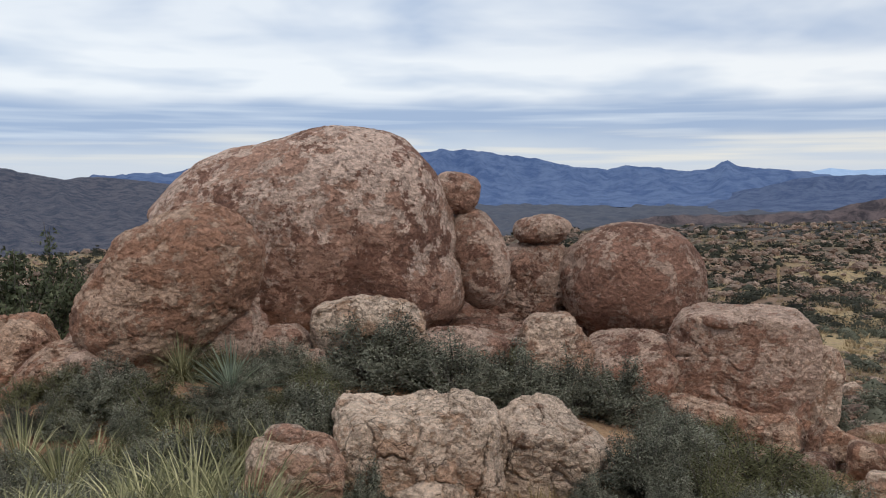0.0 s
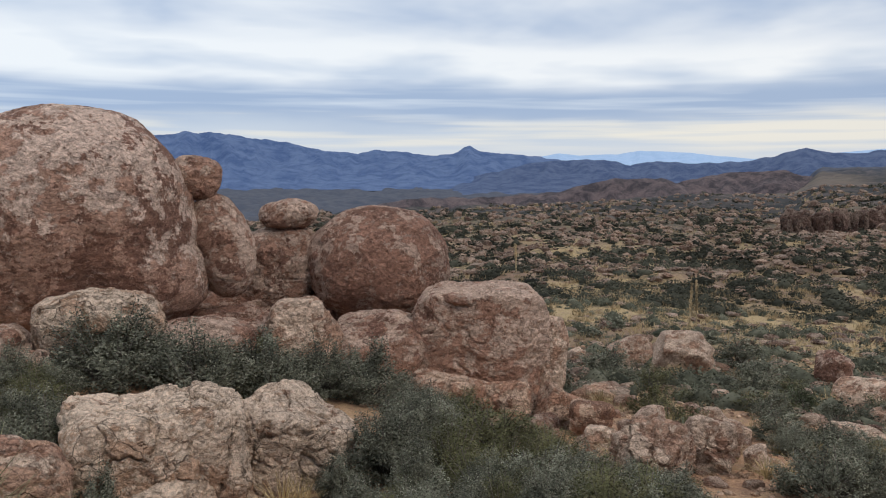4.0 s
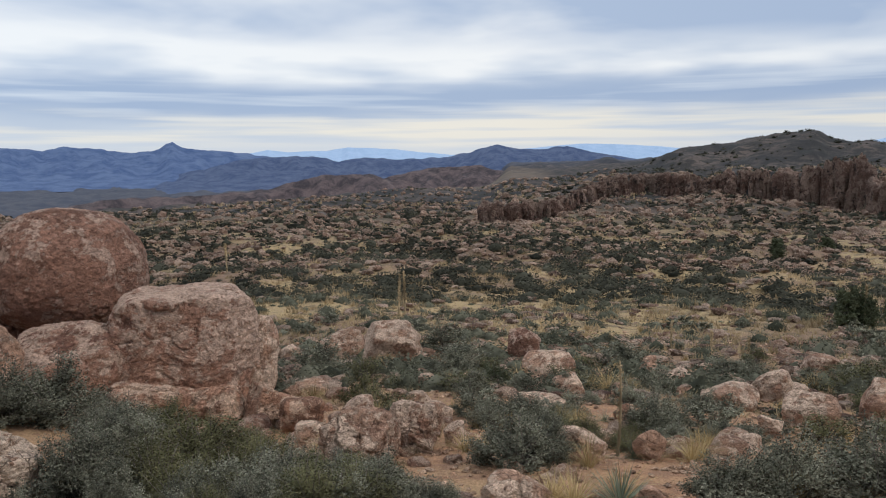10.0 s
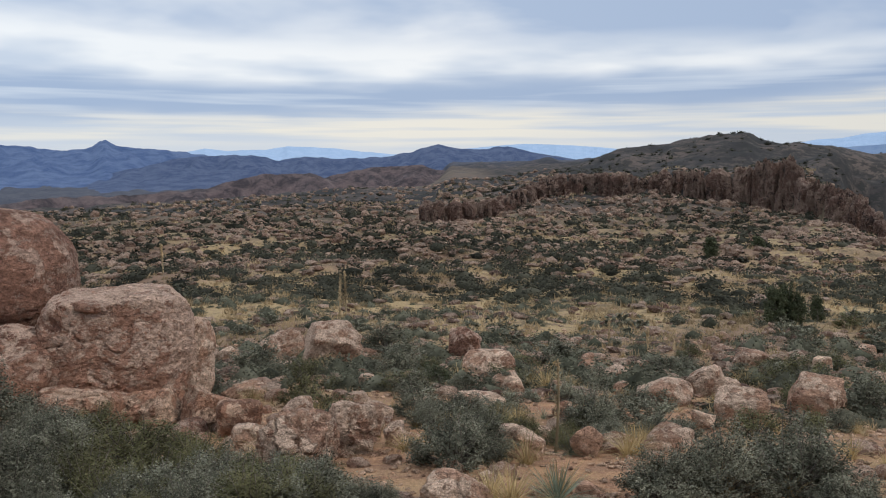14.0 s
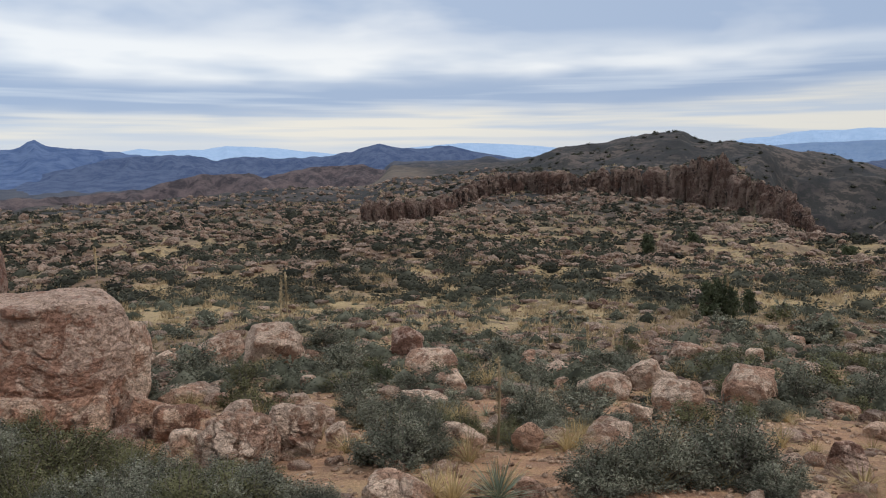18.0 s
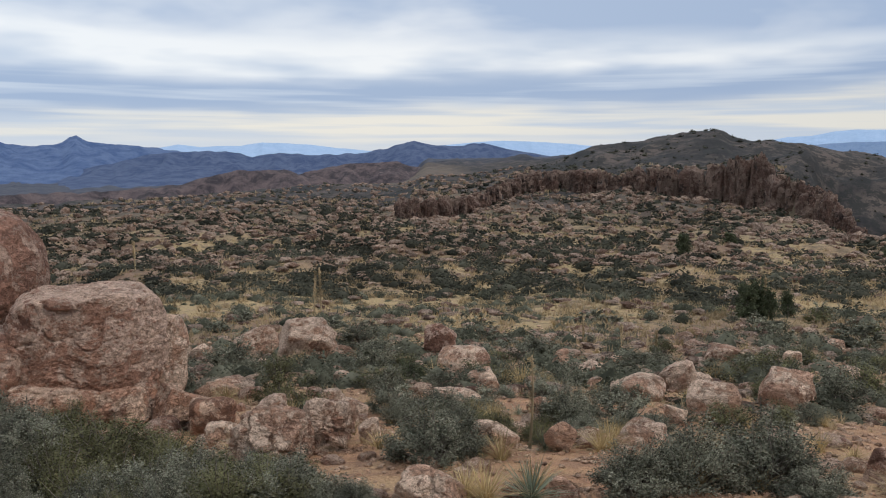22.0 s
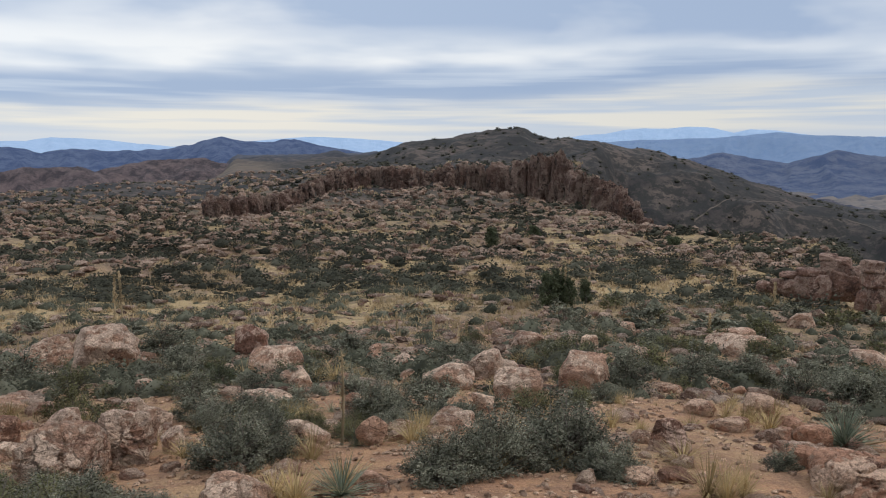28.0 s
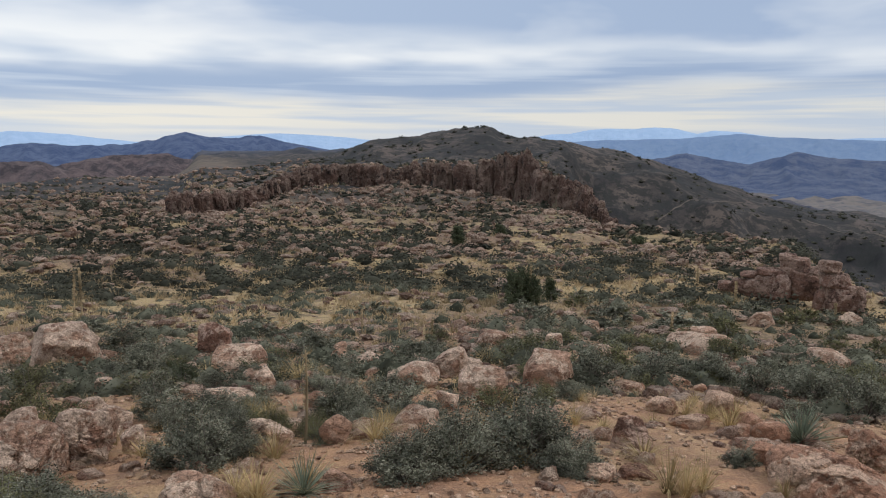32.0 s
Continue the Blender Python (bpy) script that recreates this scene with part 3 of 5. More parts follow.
def rock_shape(size, power=2.2, lobes=(), cuts=(), level=6, seed=1, rough=1.0, flakes=1.0, plates=0, gap=0.016, edge=1.0):
    """A weathered boulder: a rounded block of half-sizes size, swollen by lobes (offset, half-sizes), planed by soft cuts (way, distance),
    with swellings, loosened sheets and joints. Local axes: across, away, up."""
    d, faces = sphere_mesh(level)
    s = np.array(size, float)
    r = (np.abs(d / s) ** power).sum(1) ** (-1 / power)
    for off, half in lobes:
        o, h = np.array(off, float), np.array(half, float)
        a, b, c = ((d / h) ** 2).sum(1), (d * o / h**2).sum(1), ((o / h) ** 2).sum() - 1
        disc = b * b - a * c
        t = np.where(disc > 0, (b + np.sqrt(np.maximum(disc, 0))) / a, 0.0)
        k = 14 / s.mean()
        r = np.log(np.exp(np.minimum(k * r, 60)) + np.exp(np.minimum(k * np.maximum(t, 0), 60))) / k - 0.0
    for way, dist in cuts:
        n = np.array(way, float)
        n /= np.linalg.norm(n)
        face = d @ n
        t = np.where(face > 0.02, dist / np.maximum(face, 0.02), 50.0)
        k = 40 * edge / s.mean()
        r = np.minimum(r, t) - np.log1p(np.exp(-np.minimum(k * np.abs(r - t), 60))) / k
    p = d * r[:, None]
    m = s.mean()
    off = seed * 7.31
    move = 0.055 * m * rough * fbm(p * 1.15 / m + off, 3, seed)
    move += 0.028 * min(m, 1.2) * rough * fbm(p * 3.4 / min(m, 1.0) + off, 4, seed + 3, 0.6)
    layer = fbm(p * np.array([1.5, 1.5, 2.4]) / min(m, 1.0) ** 0.6 + off, 4, seed + 7, 0.55) * 3.2
    low = np.floor(layer)
    move += 0.020 * min(m, 1.0) * flakes * (low + smooth((layer - low) * 11.0))
    joint = np.abs(fbm(p * 1.05 / min(m, 1.2) ** 0.7 + off + 40, 3, seed + 11))
    gate = smooth((lumps(p * 0.8 / m + off + 9, seed + 15) + 0.1) * 3)
    move -= 0.05 * min(m, 1.0) * flakes * gate * np.clip(1 - joint / 0.045, 0, 1)
    if plates:
        # the crust has split into plates: joints run between them and each stands a little proud or low
        rng = np.random.default_rng(seed)
        site = p[rng.integers(0, len(p), plates)] * rng.uniform(0.7, 1.0, (plates, 1))
        bent = p + 0.10 * min(m, 0.8) * np.stack([fbm(p * 3.0 / min(m, 1.0) + off + 5 * k, 4, seed + 20 + k, 0.6) for k in range(3)], 1)
        dist = np.sqrt(((bent[:, None, :] - site[None]) ** 2).sum(2))
        own = dist.argmin(1)
        two = np.partition(dist, 1, axis=1)
        open_ = smooth((lumps(p * 1.6 / m + off + 60, seed + 31) + 0.7) * 3)
        near_edge = (two[:, 1] - two[:, 0]) / gap
        move += rng.uniform(-0.06, 0.03, plates)[own] * min(m, 0.8) * smooth(near_edge * 1.4) * open_
        move -= 0.13 * min(m, 0.8) * np.clip(1.2 - near_edge, 0, 1) * open_
    return p + d * move[:, None], faces


def facets(size, seed, n, keep=0.80):
    """Planes that knock the corners off a block."""
    rng = random.Random(seed)
    out = []
    for _ in range(n):
        a, c = rng.uniform(0, 2 * pi), rng.uniform(-0.5, 0.95)
        ring = math.sqrt(1 - c * c)
        way = (ring * cos(a), ring * sin(a), c)
        reach = math.sqrt(sum((w * h) ** 2 for w, h in zip(way, size)))
        out.append((way, reach * rng.uniform(keep - 0.08, keep + 0.14)))
    return out


def boulder(name, label, az, r, z, size, turn=0, mat=ROCK, group="", tilt=0, category="boulder", **shape):
    shape.setdefault("cuts", facets(size, shape["seed"], 6, 0.86))
    v, f = rock_shape(size, **shape)
    m = Matrix.Translation(at(az, r, z)) @ pose(0, 0, 0, 0, tilt, -az + turn)
    return tagged(shown(name, v, f, mat, matrix=m), label, category, group)


boulder("boulder", "huge domed red granite boulder with pale flaked patches", -48.8, 12.0, 0.84, (1.74, 1.5, 1.56), power=2.1, level=7, seed=4, mat=ROCK_DOME,
        lobes=[((0.42, 0, 0.46), (1.04, 1.2, 1.12)), ((-1.0, 0.1, 0.05), (1.54, 1.35, 1.26)), ((-1.9, 0.2, -0.4), (1.10, 1.1, 0.96)), ((0.75, 0, -0.65), (1.12, 1.3, 0.76))],
        cuts=[((0, 0, -1), 1.40), ((-0.75, 0, -0.66), 1.62), ((0, -1, -0.25), 1.42)], rough=0.22, flakes=0.55)
boulder("boulder", "tilted egg-shaped orange-brown boulder leaning on low rocks", -59.3, 9.3, 0.60, (0.70, 0.74, 0.68), power=2.2, level=7, seed=9, mat=ROCK_ORANGE,
        lobes=[((0.30, 0, 0.22), (0.67, 0.74, 0.64)), ((-0.36, 0, -0.30), (0.63, 0.68, 0.54))],
        cuts=[((0.70, 0, -0.71), 0.70), ((-0.75, 0, 0.66), 0.74)], rough=0.30, flakes=1.25)
boulder("boulder", "round dark red boulder shaped like a tortoise shell", -28.5, 14.0, 0.03, (1.23, 1.15, 0.99), power=2.2, level=7, seed=14, mat=ROCK_DARK,
        cuts=[((0, 0, -1), 0.93), ((-0.8, 0, -0.6), 1.10), ((-0.6, 0, 0.8), 1.04)], rough=0.25, flakes=0.5)
boulder("boulder", "small blocky boulder perched against the great dome", -40.45, 12.0, 1.53, (0.34, 0.34, 0.29), power=3.0, level=6, mat=ROCK, seed=19, tilt=12, rough=0.6)
boulder("boulder", "smooth red boulder wedged beside the great dome", -38.85, 12.0, 0.58, (0.42, 0.5, 0.73), power=2.2, level=7, mat=ROCK, seed=23, tilt=-12, rough=0.3, flakes=0.7, cuts=[((0.85, -0.3, -0.5), 0.52)])
boulder("boulder", "flat capstone balanced on the saddle rock", -34.5, 14.0, 0.88, (0.48, 0.42, 0.24), power=2.4, level=6, seed=27, tilt=-6, flakes=1.2, rough=0.6)
boulder("boulder", "sloping red saddle rock under the capstone", -35.0, 14.1, -0.06, (0.74, 0.7, 0.74), power=2.7, level=7, mat=ROCK, seed=31, tilt=-12, rough=0.4, cuts=[((0.7, -0.3, -0.6), 0.66)])
boulder("boulder", "squarish red and grey boulder resting on slabs", -21.3, 12.0, -0.79, (0.94, 0.82, 0.75), power=5, level=7, seed=53, mat=ROCK,
        cuts=[((0.72, 0, 0.70), 1.02), ((-0.8, -0.1, 0.6), 1.04), ((0, -1, 0.12), 0.74), ((-0.5, -0.8, 0.1), 0.92), ((0.55, -0.75, 0), 0.95), ((0.1, 0, -1), 0.74), ((0, -0.6, -0.8), 0.98)], rough=0.2, flakes=1.0, edge=2.5)
boulder("stone", "flat flake of rock lying on the squarish boulder", -22.9, 11.45, -0.14, (0.25, 0.2, 0.07), power=2.6, level=5, seed=38, category="stone", tilt=8)
boulder("boulder", "narrow upright slab behind the squarish boulder", -16.55, 11.9, -1.10, (0.25, 0.4, 0.66), power=3.2, level=6, seed=41, mat=ROCK_PALE, rough=0.6, tilt=6)
boulder("boulder", "pale flat-topped boulder below the great dome", -46.5, 9.5, 0.02, (0.64, 0.5, 0.36), power=2.9, level=7, seed=45, mat=ROCK_CREAM, plates=26, gap=0.016)
boulder("boulder", "rounded rock under the tortoise boulder", -33.5, 11.0, -0.58, (0.50, 0.5, 0.56), power=2.6, level=6, mat=ROCK_PALE, seed=49)
boulder("boulder", "broad rock shelf carrying the tortoise boulder", -28.4, 11.9, -0.95, (0.68, 0.8, 0.52), power=2.7, level=6, seed=53)
boulder("boulder", "cracked pale boulder split by deep joints", -44.7, 6.8, -0.57, (0.50, 0.5, 0.50), power=4.5, cuts=[((0, 0, 1), 0.45), ((-0.7, -0.2, 0.7), 0.58)], level=7, seed=58, mat=ROCK_CREAM, flakes=1.2, plates=34, gap=0.016)
boulder("boulder", "tall pale block split from its neighbour", -39.7, 6.85, -0.60, (0.31, 0.48, 0.50), power=4.0, cuts=[((0.3, 0, 1), 0.47), ((0.8, -0.2, 0.6), 0.46)], level=7, seed=59, mat=ROCK_CREAM, flakes=1.2, plates=26, gap=0.016)
boulder("stone", "pale wedge of rock caught in a joint", -42.7, 6.42, -0.50, (0.20, 0.14, 0.13), power=3.0, level=5, seed=60, mat=ROCK_CREAM, category="stone", tilt=-18)
boulder("boulder", "low broken block at the foot of the split boulder", -42.2, 6.45, -0.80, (0.34, 0.3, 0.22), power=3.0, level=6, seed=61, mat=ROCK_CREAM, flakes=1.2, plates=14, gap=0.016)
boulder("boulder", "pale cracked boulder beside the split one", -34.15, 7.2, -0.70, (0.52, 0.5, 0.47), power=3.8, level=7, seed=62, mat=ROCK_CREAM, flakes=1.2, plates=30, gap=0.016)
boulder("boulder", "low orange rock half hidden by shrubs", -51.7, 6.2, -0.46, (0.40, 0.4, 0.30), power=2.5, level=6, seed=66, mat=ROCK_PALE, plates=10)
boulder("stone", "small loose stone lying on a rock", -51.95, 6.15, -0.135, (0.15, 0.12, 0.07), power=2.5, level=5, seed=69, category="stone")
boulder("boulder", "low orange rock at the foot of the pile", -69.0, 10.5, -0.26, (0.66, 0.6, 0.44), power=2.6, level=6, seed=72, mat=ROCK_ORANGE, plates=8)
boulder("boulder", "orange rock shelf under the leaning boulder", -64.6, 9.3, -0.38, (0.78, 0.7, 0.44), power=2.7, level=6, seed=75, mat=ROCK_ORANGE, plates=10)
boulder("boulder", "grey-red rock under the leaning boulder", -55.8, 9.4, 0.02, (0.44, 0.5, 0.38), power=2.6, level=6, seed=78)
boulder("boulder", "small broken rock between the boulders", -52.6, 9.3, -0.12, (0.30, 0.3, 0.24), power=2.6, level=5, seed=81)
# two added filler rocks, coloured dark to stand for the shade in the hollows
boulder("boulder", "broad red rock bed under the saddle", -36.6, 13.9, -0.85, (1.5, 0.8, 0.62), power=2.6, level=6, seed=91, rough=1.0, mat=ROCK_DARK, plates=14, gap=0.03)
boulder("boulder", "low red rock filling the hollow below the dome", -38.2, 11.8, -0.74, (0.9, 0.6, 0.42), power=2.6, level=6, seed=93, rough=1.2, mat=ROCK_DARK, plates=12, gap=0.03)
boulder("boulder", "flat red slab under the squarish boulder", -21.2, 11.2, -1.92, (1.08, 0.9, 0.36), power=3.0, level=6, seed=84)
boulder("boulder", "flat red rock below the great dome", -40.2, 10.4, -0.42, (0.62, 0.5, 0.26), power=2.8, level=6, seed=87)


def stone(az, r, width, height, name="boulder", label="rounded pinkish granite boulder on the slope", mat=ROCK_PALE, level=5, seed=None, turn=0, sink=0.22, power=3.6):
    """A boulder lying on the ground, seen width wide and height high."""
    p = at(az, r)
    s = seed if seed is not None else int(abs(az) * 13 + r * 7) % 97 + 3
    h = height * 0.5 * (1 + sink)
    half = (width * 0.53, width * 0.46, h * 1.05)
    v, f = rock_shape(half, power=power, level=level, seed=s, rough=0.5, flakes=1.2, edge=4.0, cuts=facets(half, s, 8, 0.76), plates=7 if level > 5 else 0, gap=0.02)
    ob = shown(name, v, f, mat, matrix=Matrix.Translation((p.x, p.y, gz(p) + height - h)) @ pose(0, 0, 0, 0, 0, -az + turn))
    return tagged(ob, label, "boulder", "boulders on the slope")


stone(-23.3, 9.4, 0.95, 0.44, level=6, label="flat-topped orange granite block below the squarish boulder", mat=ROCK_ORANGE, power=5)
stone(-18.9, 9.3, 0.78, 0.46, level=6, label="flat-topped orange granite block below the squarish boulder", mat=ROCK_ORANGE, power=5)
stone(-15.8, 9.0, 0.56, 0.46, level=6, label="flat-topped orange granite block below the squarish boulder", mat=ROCK_ORANGE, power=5)
stone(-13.6, 8.6, 0.45, 0.37, level=5, label="flat-topped orange granite block below the squarish boulder", mat=ROCK_ORANGE, power=5)
stone(-9.8, 8.9, 0.44, 0.33, level=5)
stone(-12.6, 7.8, 0.4, 0.22, level=6)
stone(-10.1, 6.9, 0.76, 0.42, level=6, label="broad pale boulder among the shrubs")
stone(-5.8, 7.2, 0.54, 0.43, level=6, label="pale rounded boulder among the shrubs")
stone(-3.1, 7.5, 0.25, 0.22, level=5)
stone(1.2, 5.2, 0.47, 0.18, level=6)
stone(-10.8, 20.3, 1.12, 0.7, level=5)
stone(-7.2, 18.9, 1.43, 0.86, level=5)
stone(1.8, 19.1, 0.73, 0.78, level=5, label="dark red rounded rock on the slope", mat=ROCK_DARK)
stone(3.5, 14.5, 0.85, 0.52, level=5)
stone(4.9, 12.5, 0.52, 0.33, level=5)
stone(-15.8, 19.7, 0.49, 0.43, level=5)
stone(-14.6, 19.5, 0.48, 0.4, level=5)
stone(-13.0, 12.1, 0.63, 0.16, level=5, label="low flat pinkish granite slab bedded in the dirt")
stone(2.9, 9.9, 0.61, 0.26, level=5)
stone(5.6, 6.9, 0.38, 0.26, level=6)
stone(-5.5, 10.3, 0.36, 0.24, level=5)
stone(-4.2, 9.5, 0.3, 0.23, level=5)
stone(-5.0, 12.5, 0.28, 0.22, level=5)
stone(-2.0, 12.4, 0.3, 0.25, level=5)
stone(-10.4, 17.2, 0.71, 0.16, level=5, label="low flat pinkish granite slab bedded in the dirt")
stone(10.4, 14.8, 0.36, 0.46, level=5)
stone(12.1, 14.4, 0.54, 0.35, level=5)
stone(15.5, 12.3, 0.74, 0.31, level=5)
stone(18.1, 13.3, 0.53, 0.51, level=5)
stone(19.5, 14.2, 0.51, 0.24, level=5)
stone(20.4, 10.9, 0.59, 0.4, level=5)
stone(18.0, 9.9, 0.28, 0.24, level=5)
stone(8.7, 10.0, 0.27, 0.24, level=5)
stone(8.5, 12.1, 0.28, 0.21, level=5)
stone(13.4, 12.7, 0.53, 0.19, level=5)
stone(14.3, 17.6, 0.35, 0.23, level=5)
stone(16.1, 8.2, 0.38, 0.14, level=6)
stone(10.2, 7.2, 0.27, 0.27, level=5)
stone(21.3, 19.1, 0.9, 0.34, level=5)
stone(10.3, 5.6, 0.19, 0.13, level=5)
stone(25.0, 12.4, 0.74, 0.6, level=5)
stone(30.6, 7.5, 0.35, 0.25, level=6, label="dark red rounded rock on the slope", mat=ROCK_DARK)
stone(36.3, 10.9, 0.43, 0.3, level=5, label="orange-brown granite rock beside the bare dirt", mat=ROCK_ORANGE)
stone(38.4, 9.9, 0.37, 0.19, level=5, label="orange-brown granite rock beside the bare dirt", mat=ROCK_ORANGE)
stone(37.8, 9.4, 0.25, 0.15, level=5, label="orange-brown granite rock beside the bare dirt", mat=ROCK_ORANGE)
stone(39.6, 9.4, 0.36, 0.21, level=5, label="orange-brown granite rock beside the bare dirt", mat=ROCK_ORANGE)
stone(32.6, 10.8, 0.41, 0.17, level=5, label="orange-brown granite rock beside the bare dirt", mat=ROCK_ORANGE)
stone(33.4, 13.4, 0.55, 0.19, level=5, label="low flat pinkish granite slab bedded in the dirt", mat=ROCK_ORANGE)
stone(34.5, 9.9, 0.45, 0.13, level=5, label="low flat pinkish granite slab bedded in the dirt", mat=ROCK_ORANGE)
stone(39.1, 7.4, 0.31, 0.16, level=6, label="orange-brown granite rock beside the bare dirt", mat=ROCK_ORANGE)
stone(43.0, 6.8, 0.87, 0.25, level=6, label="low flat pinkish granite slab bedded in the dirt", mat=ROCK_ORANGE)
stone(45.1, 8.0, 0.34, 0.33, level=6, label="orange-brown granite rock beside the bare dirt", mat=ROCK_ORANGE)
stone(34.8, 23.2, 1.19, 0.33, level=5, label="low flat pinkish granite slab bedded in the dirt")
stone(35.4, 20.2, 1.55, 0.45, level=5, label="low flat pinkish granite slab bedded in the dirt")
stone(43.1, 20.5, 0.87, 0.35, level=5)
stone(39.1, 29.1, 0.86, 0.44, level=5)
stone(44.3, 31.6, 0.86, 0.54, level=5)
stone(25.3, 18.5, 0.41, 0.35, level=5)
stone(44.1, 10.6, 0.15, 0.13, level=5, label="orange-brown granite rock beside the bare dirt", mat=ROCK_ORANGE)
stone(28.0, 24.9, 0.5, 0.26, level=5)
stone(31.0, 6.3, 0.32, 0.08, level=6, label="low flat pinkish granite slab bedded in the dirt", mat=ROCK_ORANGE)
stone(28.4, 6.0, 0.24, 0.11, level=5, label="orange-brown granite rock beside the bare dirt", mat=ROCK_ORANGE)
stone(35.2, 13.1, 0.22, 0.1, level=5, label="orange-brown granite rock beside the bare dirt", mat=ROCK_ORANGE)
stone(30.6, 12.6, 0.41, 0.12, level=5, label="low flat pinkish granite slab bedded in the dirt", mat=ROCK_ORANGE)
stone(28.9, 17.1, 0.41, 0.35, level=5)


def rubble(az0, az1, r0, r1, n, seed, low, high):
    """Broken rock lying in the hollows of the pile."""
    rng = random.Random(seed)
    for _ in range(n):
        az, r, w = rng.uniform(az0, az1), rng.uniform(r0, r1), rng.uniform(low, high)
        stone(az, r, w, w * rng.uniform(0.5, 0.8), label="broken red rock lodged among the boulders", mat=ROCK, level=4, seed=rng.randrange(900), turn=rng.uniform(0, 90))


rubble(-41, -33, 11.0, 12.6, 16, 3, 0.3, 0.7)
rubble(-33, -25, 11.4, 13.0, 10, 4, 0.3, 0.6)
rubble(-56, -49, 8.8, 10.2, 10, 5, 0.25, 0.5)
rubble(-70, -60, 8.2, 11.5, 9, 6, 0.3, 0.7)
rubble(-25, -15, 9.2, 9.9, 10, 7, 0.25, 0.5)
rubble(-17, -3, 7.4, 11.0, 9, 8, 0.12, 0.28)


# ---- cliff and outcrop ----
def root(name, label, category, m, group=""):
    e = new(name)
    e.empty_display_size = 0.1
    e.matrix_basis = m
    return tagged(e, label, category, group)


def use(name, mesh, parent, m=None, label=""):
    ob = new(name, mesh)
    ob.parent = parent
    if m is not None:
        ob.matrix_basis = m
    if label:
        ob["label"] = label
    return ob


def mesh_of(name, verts, faces, mat, smooth_shade=True):
    ob = shown(name, verts, faces, mat, smooth_shade=smooth_shade)
    me = ob.data
    bpy.data.objects.remove(ob)
    return me


def build_cliff():
    rng = random.Random(5)
    shapes = [mesh_of("column", *rock_shape((1, 1, 1), power=4.5, level=4, seed=200 + k, rough=2.2, flakes=2.5, cuts=facets((1, 1, 1), 200 + k, 8, 0.92)), CLIFF, False) for k in range(7)]
    cliff = root("cliff", "dark red cliff of broken upright rock columns", "cliff", Matrix.Identity(4))
    for row in range(4):
        az = -0.8
        while az < 30.2:
            rc = np.interp(az, CLIFF_AZ, CLIFF_R) + (3.4, 1.0, -1.6, -3.4)[row] + rng.uniform(-1.6, 1.6)
            el = np.interp(az, CLIFF_AZ, CLIFF_TOP)
            foot = gz(at(az, rc - 6)) - 1.5
            full = EYE + rc * tan(radians(el)) - foot
            rise = (rng.uniform(0.93, 1.04), rng.uniform(0.80, 1.0), rng.uniform(0.35, 0.9), rng.uniform(0.12, 0.36))[row]
            half = max(0.7, 0.5 * full * rise)
            w = ((1.2, 0.5, 0.4, 0.4)[row] + (2.0, 1.3, 1.1, 1.1)[row] * rng.random() ** 2) * (1.0 if full > 7 else 0.75)
            use("rock_column", rng.choice(shapes), cliff, Matrix.Translation(at(az, rc, foot + half)) @ pose(0, 0, 0, rng.uniform(-4, 4), rng.uniform(-4, 4), rng.uniform(0, 360)) @ Matrix.Diagonal((w, w * rng.uniform(0.8, 1.4), half, 1)))
            az += math.degrees((1.35, 1.9, 3.2, 4.5)[row] * w * rng.uniform(0.7, 1.4) / rc)


build_cliff()


CRAG = rock_material("layered red crag rock", (0.38, 0.262, 0.205), (0.255, 0.145, 0.108), (0.105, 0.06, 0.046), scale=1.2)


def build_outcrop():
    crag = root("rock_outcrop", "layered dark red rock outcrop on the hill's edge", "outcrop", Matrix.Identity(4))
    blocks = [(43.7, 42.0, -4.80, 0.82, 0.62), (43.4, 42.0, -3.98, 0.66, 0.40), (43.05, 42.0, -3.36, 0.54, 0.27), (44.7, 41.8, -4.75, 0.36, 0.62), (42.75, 42.2, -5.0, 0.45, 0.5),
              (41.3, 44.2, -4.55, 0.92, 0.85), (41.0, 44.2, -3.62, 0.72, 0.34), (40.5, 44.2, -3.28, 0.44, 0.18), (41.9, 43.8, -3.95, 0.34, 0.3), (40.1, 43.6, -4.75, 0.5, 0.62),
              (39.4, 43.9, -4.78, 0.66, 0.58), (39.6, 44.3, -4.10, 0.92, 0.20), (38.6, 43.9, -4.85, 0.56, 0.5), (38.4, 44.2, -4.26, 0.6, 0.16), (37.7, 44.0, -4.85, 0.44, 0.36), (36.9, 44.6, -5.0, 0.5, 0.26)]
    for k, (az, r, z, w, h) in enumerate(blocks):
        half = (w, w * 0.85, h)
        v, f = rock_shape(half, power=4.5, level=5, seed=240 + k, rough=0.4, flakes=1.2, edge=4.0, cuts=facets(half, 240 + k, 6, 0.86))
        shown("rock_layer", v, f, CRAG, crag, matrix=Matrix.Translation(at(az, r, z)) @ pose(0, 0, 0, (k * 37) % 9 - 4, (k * 53) % 9 - 4, -az + (k * 29) % 40 - 20))


build_outcrop()


# ---- plants ----
def frames_of(rng, n):
    a = rng.normal(size=(n, 3))
    a /= np.linalg.norm(a, axis=1)[:, None]
    b = np.cross(a, rng.normal(size=(n, 3)))
    b /= np.linalg.norm(b, axis=1)[:, None] + 1e-9
    return a, b


